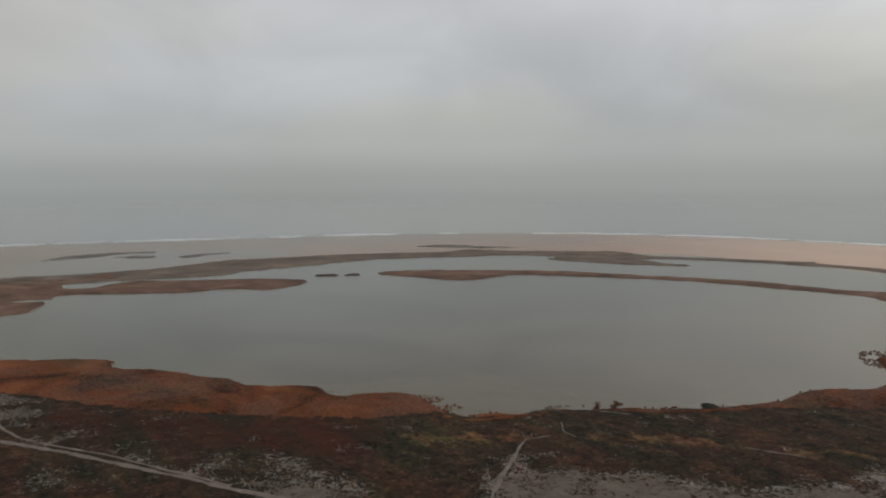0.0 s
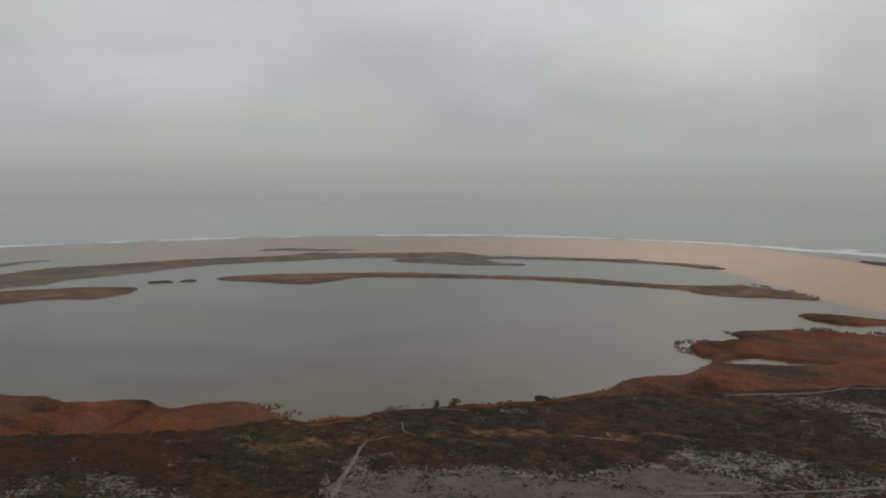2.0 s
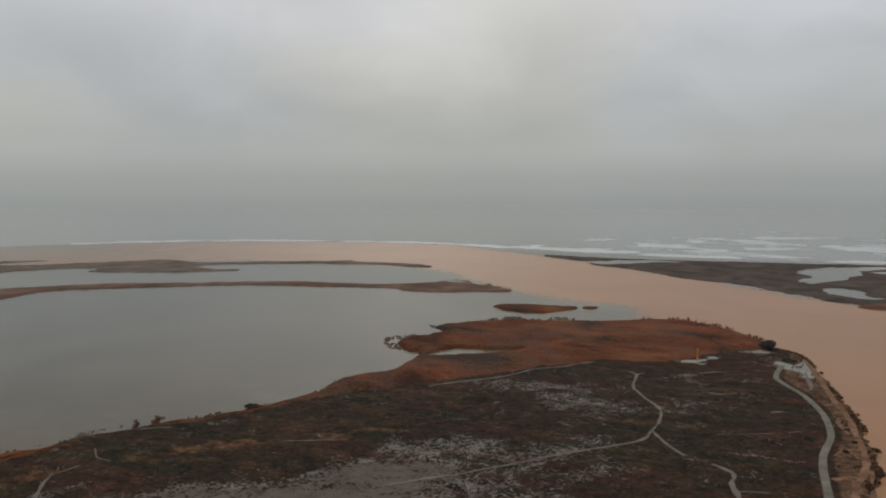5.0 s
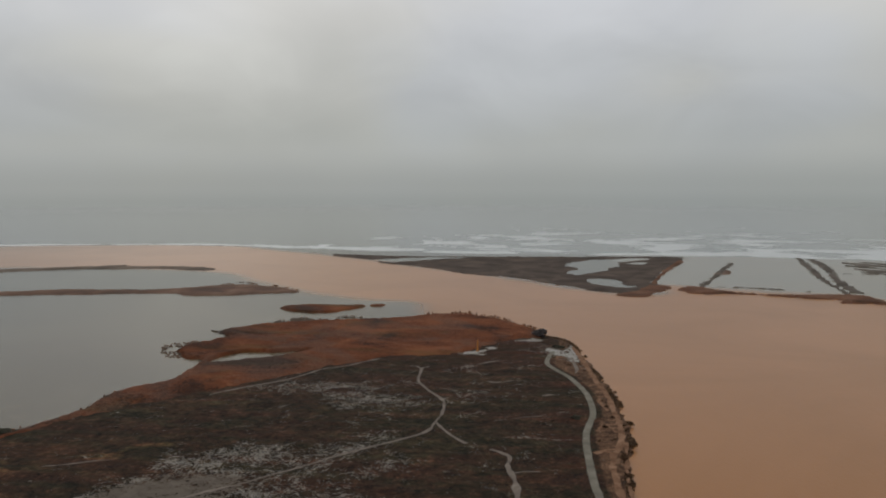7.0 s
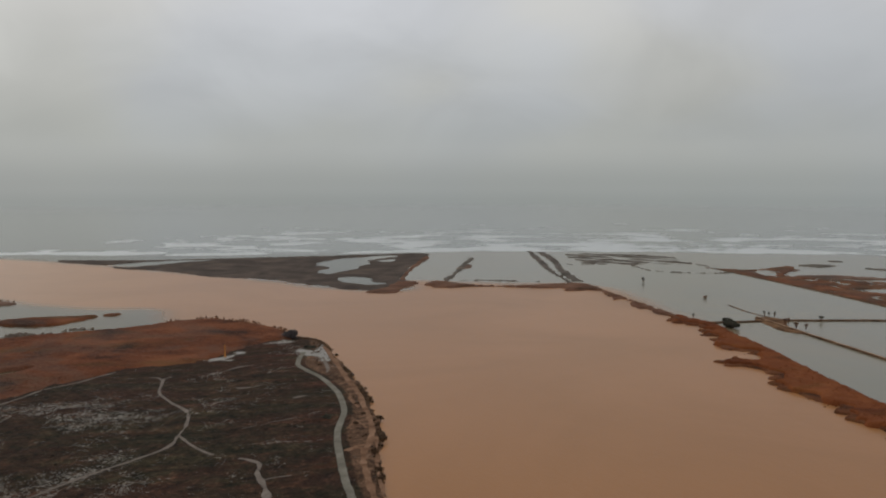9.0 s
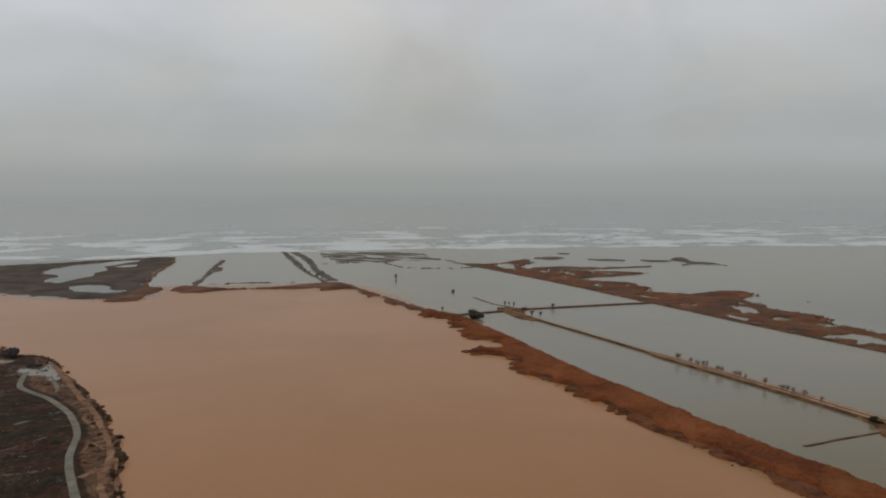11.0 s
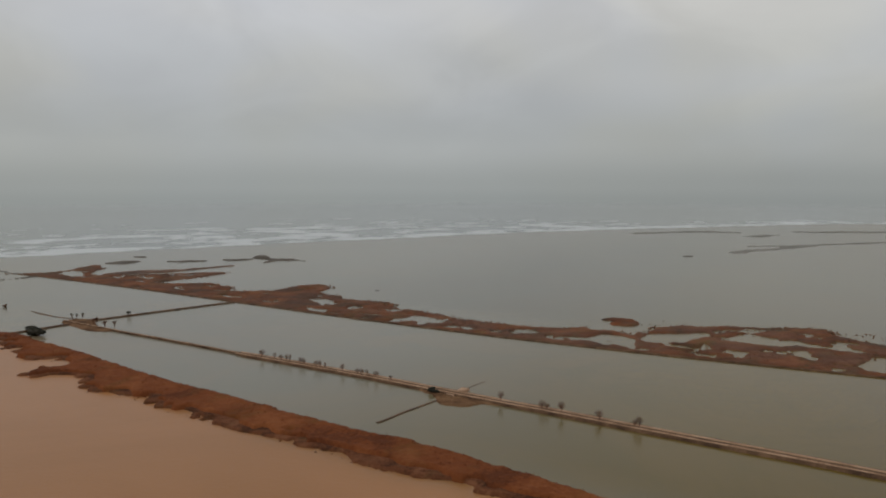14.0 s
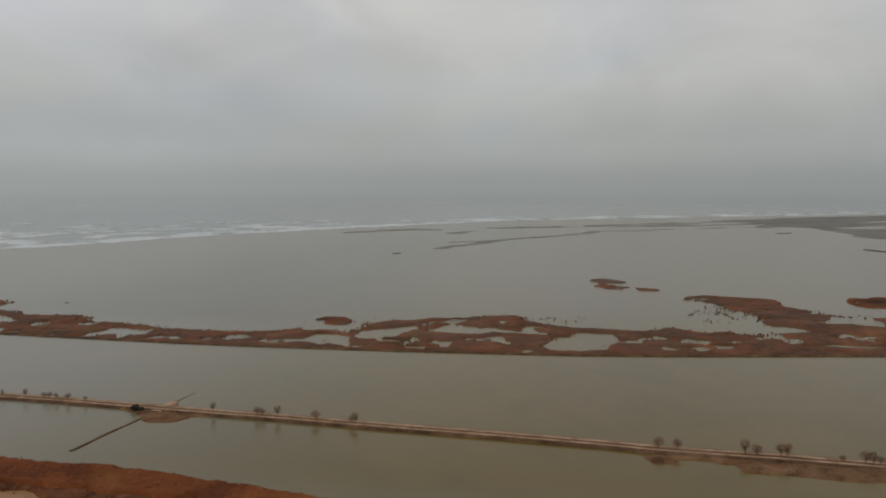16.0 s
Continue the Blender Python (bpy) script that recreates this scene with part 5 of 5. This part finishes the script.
leafy_tree(95, "flooded_bush", "lone rust-brown bush standing in flood water", "bush", 2.6, 4.8, ORANGE_TWIG, -0.15, 700).matrix_world = pose(369, 622, 0)
# grey crown colour stands in for haze over this distant tree
leafy_tree(96, "flooded_tree", "lone dark tree standing in flood water", "tree", 6.4, 3.6, GREY_TWIG, 0.2, 600).matrix_world = pose(368, 741, 0)
leafy_tree(97, "shore_bush", "rust-brown bush on the lagoon shore", "bush", 3.8, 3.2, ORANGE_TWIG, -0.15, 600).matrix_world = pose(-243, 241, 0.4)
leafy_tree(98, "shore_bush", "leaning grey bush on the lagoon shore", "bush", 3.2, 5.6, TWIG, -0.15, 500).matrix_world = pose(-240, 250, 0.3)

for k, (x, y, tall, wide) in enumerate([(38.4, 322, 2.0, 3.6), (36.0, 294, 2.2, 3.2), (31.5, 281.4, 2.4, 3.4), (30.5, 263.5, 2.2, 4.0), (30.2, 256, 2.0, 3.0),
                                        (32.0, 331.5, 1.3, 2.4), (30.8, 348, 1.3, 2.6), (27.5, 317.6, 1.4, 3.0), (37.6, 352, 1.6, 2.6), (36.8, 372, 1.6, 2.8)]):
    leafy_tree(120 + k, "bank_bush", "dark bare bush on the sandy river bank", "bush", tall, wide, BANK_SHRUB, 0.0, 420).matrix_world = pose(x, y, 0.45)

# dark heath scrub and the hedge of shrubs on the river bank
x, y, d, rng = scatter(PENINSULA, 60000, 71, lambda x, y, d: (d > 3) & (y > 0) & (np.hypot(x, y) > 225) & (np.hypot(x, y) < 480))
reedy = signed(x, y, REED_BELT)
ok = (near_paths(x, y) > 2.6) & (reedy < -1) & (wobble(x, y, 14, 72) + 0.35 * rng.normal(0, 1, len(x)) > 0.02) & (heath_bank(x, y) < 0.5)
sandy = heath_sand(x, y)
ok &= ((sandy > 0.2) | (rng.random(len(x)) < 0.45)) & ((sandy < 0.6) | (rng.random(len(x)) < 0.12))
x, y = x[ok], y[ok]
v, f = clumps(x, y, heath_base(x, y) - 0.15, rng.uniform(0.15, 0.55, len(x)), rng, 0.5)
tagged(mesh_from("heath_scrub", v, f, SCRUB), "low dark heather scrub scattered over the heath", "scrub", kind="stuff")

x, y, d, rng = scatter(PENINSULA, 130000, 73, lambda x, y, d: (d > 0.3) & (x > -10) & (y > 200))
bank = (d < 2.4 + 1.3 * wobble(x, y, 12, 74)) & (x > 5) & (y < 515) & (wobble(x, y, 14, 78, 2) > -0.45)
bank |= (heath_bank(x, y) > 0.7) & (wobble(x, y, 9, 75) > 0.05) & (near_paths(x, y) > 2.0)
x, y, d = x[bank], y[bank], d[bank]
size = rng.uniform(0.22, 0.60, len(x)) * (1 + 0.35 * (d < 2.5))
v, f = clumps(x, y, heath_height(x, y, d) - 0.2, size, rng, 0.85)
tagged(mesh_from("bank_shrubs", v, f, BANK_SHRUB), "dark bare shrubs lining the sandy river bank", "shrubs", kind="stuff")


# sparse stems standing in shallow water
def drowned_stems(name, outline, count, seed, mat, text, tall=1.4, size=0.6):
    x, y, d, rng = scatter(outline, count, seed, lambda x, y, d: wobble(x, y, 12, seed) > -0.05)
    v, f = clumps(x, y, 0 * x - 0.5, rng.uniform(size * 0.35, size, len(x)), rng, tall, 0.4)
    return tagged(mesh_from(name, v, f, mat), text, "reeds", kind="stuff")


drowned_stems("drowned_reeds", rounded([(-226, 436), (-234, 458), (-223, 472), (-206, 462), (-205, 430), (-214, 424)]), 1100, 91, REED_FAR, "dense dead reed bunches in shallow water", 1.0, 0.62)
drowned_stems("drowned_reeds", rounded([(-200, 524), (-186, 561), (-161, 571), (-134, 576), (-138, 566), (-160, 556), (-180, 541)]), 1700, 92, OUTER_MARSH, "loose dead reed bunches along the headland", 1.9, 0.62)
drowned_stems("drowned_reeds", rounded([(-219, 502), (-226, 516), (-205, 526), (-193, 520), (-195, 506)]), 1100, 88, MARSH, "dark drowned reed finger off the headland", 0.8, 0.75)
drowned_stems("drowned_reeds", rounded([(-90, 588), (-74, 604), (-40, 600), (-10, 560), (6, 530), (0, 526), (-20, 556), (-50, 586)]), 1300, 93, TWIG, "fringe of dead bushes at the river's edge", 1.8, 0.8)
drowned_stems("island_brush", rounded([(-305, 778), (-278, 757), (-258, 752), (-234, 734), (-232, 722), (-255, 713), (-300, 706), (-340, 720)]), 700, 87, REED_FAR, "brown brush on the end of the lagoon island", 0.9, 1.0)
drowned_stems("drowned_reeds", rounded([(-258, 219), (-259, 231), (-248, 242), (-240, 239), (-245, 227)]), 700, 89, OUTER_MARSH, "grey dead reeds standing off the lagoon shore", 1.1, 0.5)
drowned_stems("drowned_reeds", rounded([(-273, 195), (-270, 206), (-258, 212), (-262, 200)]), 300, 90, SCRUB, "dark tussocks along the lagoon shore", 0.8, 0.5)
drowned_stems("drowned_reeds", rounded([(-308, 192), (-290, 198), (-278, 192), (-284, 184), (-300, 184)]), 600, 98, REED, "loose rusty reed bunches off a small cape", 0.9, 0.55)
drowned_stems("drowned_reeds", rounded([(-262, 212), (-258, 232), (-246, 250), (-238, 248), (-246, 228), (-256, 205)]), 160, 94, REED_FAR, "loose dead reed bunches at the lagoon shore", 0.9, 0.5)
drowned_stems("drowned_reeds", rounded([(585, -100), (640, -110), (670, -140), (620, -160), (590, -140)]), 420, 95, REED, "loose rusty reed bunches in shallow water")
drowned_stems("drowned_reeds", rounded([(575, 60), (590, 10), (600, -20), (575, -20), (565, 20)]), 160, 96, REED, "sparse reed bunches off the marsh")
drowned_stems("drowned_reeds", rounded([(540, 182), (560, 176), (575, 130), (560, 120), (540, 150)]), 120, 97, MARSH, "sparse reed bunches beside an islet")
drowned_stems("drowned_reeds", MARSH_POOLS[4], 260, 99, REED_FAR, "sparse dead reeds in the middle of a marsh pool", 0.8, 0.5)


# the orange marker post on the heath
def marker_mast(x, y, tall):
    mast = tagged(new("marker_mast"), "slim orange wooden mast on a pale sandy base", "mast")
    bm = bmesh.new()
    tube(bm, Vector((0, 0, -0.3)), Vector((0, 0, tall)), 0.42, 0.28, 8)
    part("pole", bm, ORANGE_WOOD, mast)
    for k in range(4):
        a = 1.5708 * k + 0.4
        bm = bmesh.new()
        tube(bm, Vector((1.1 * math.cos(a), 1.1 * math.sin(a), -0.2)), Vector((0.1 * math.cos(a), 0.1 * math.sin(a), 2.2)), 0.10, 0.08, 6)
        part("brace", bm, ORANGE_WOOD, mast)
    bm = bmesh.new()
    tube(bm, Vector((-0.7, 0, tall * 0.82)), Vector((0.7, 0, tall * 0.82)), 0.09, 0.09, 6)
    part("crossbar", bm, ORANGE_WOOD, mast)
    mast.matrix_world = pose(x, y, 0.7)


marker_mast(-35.5, 460, 6.8)
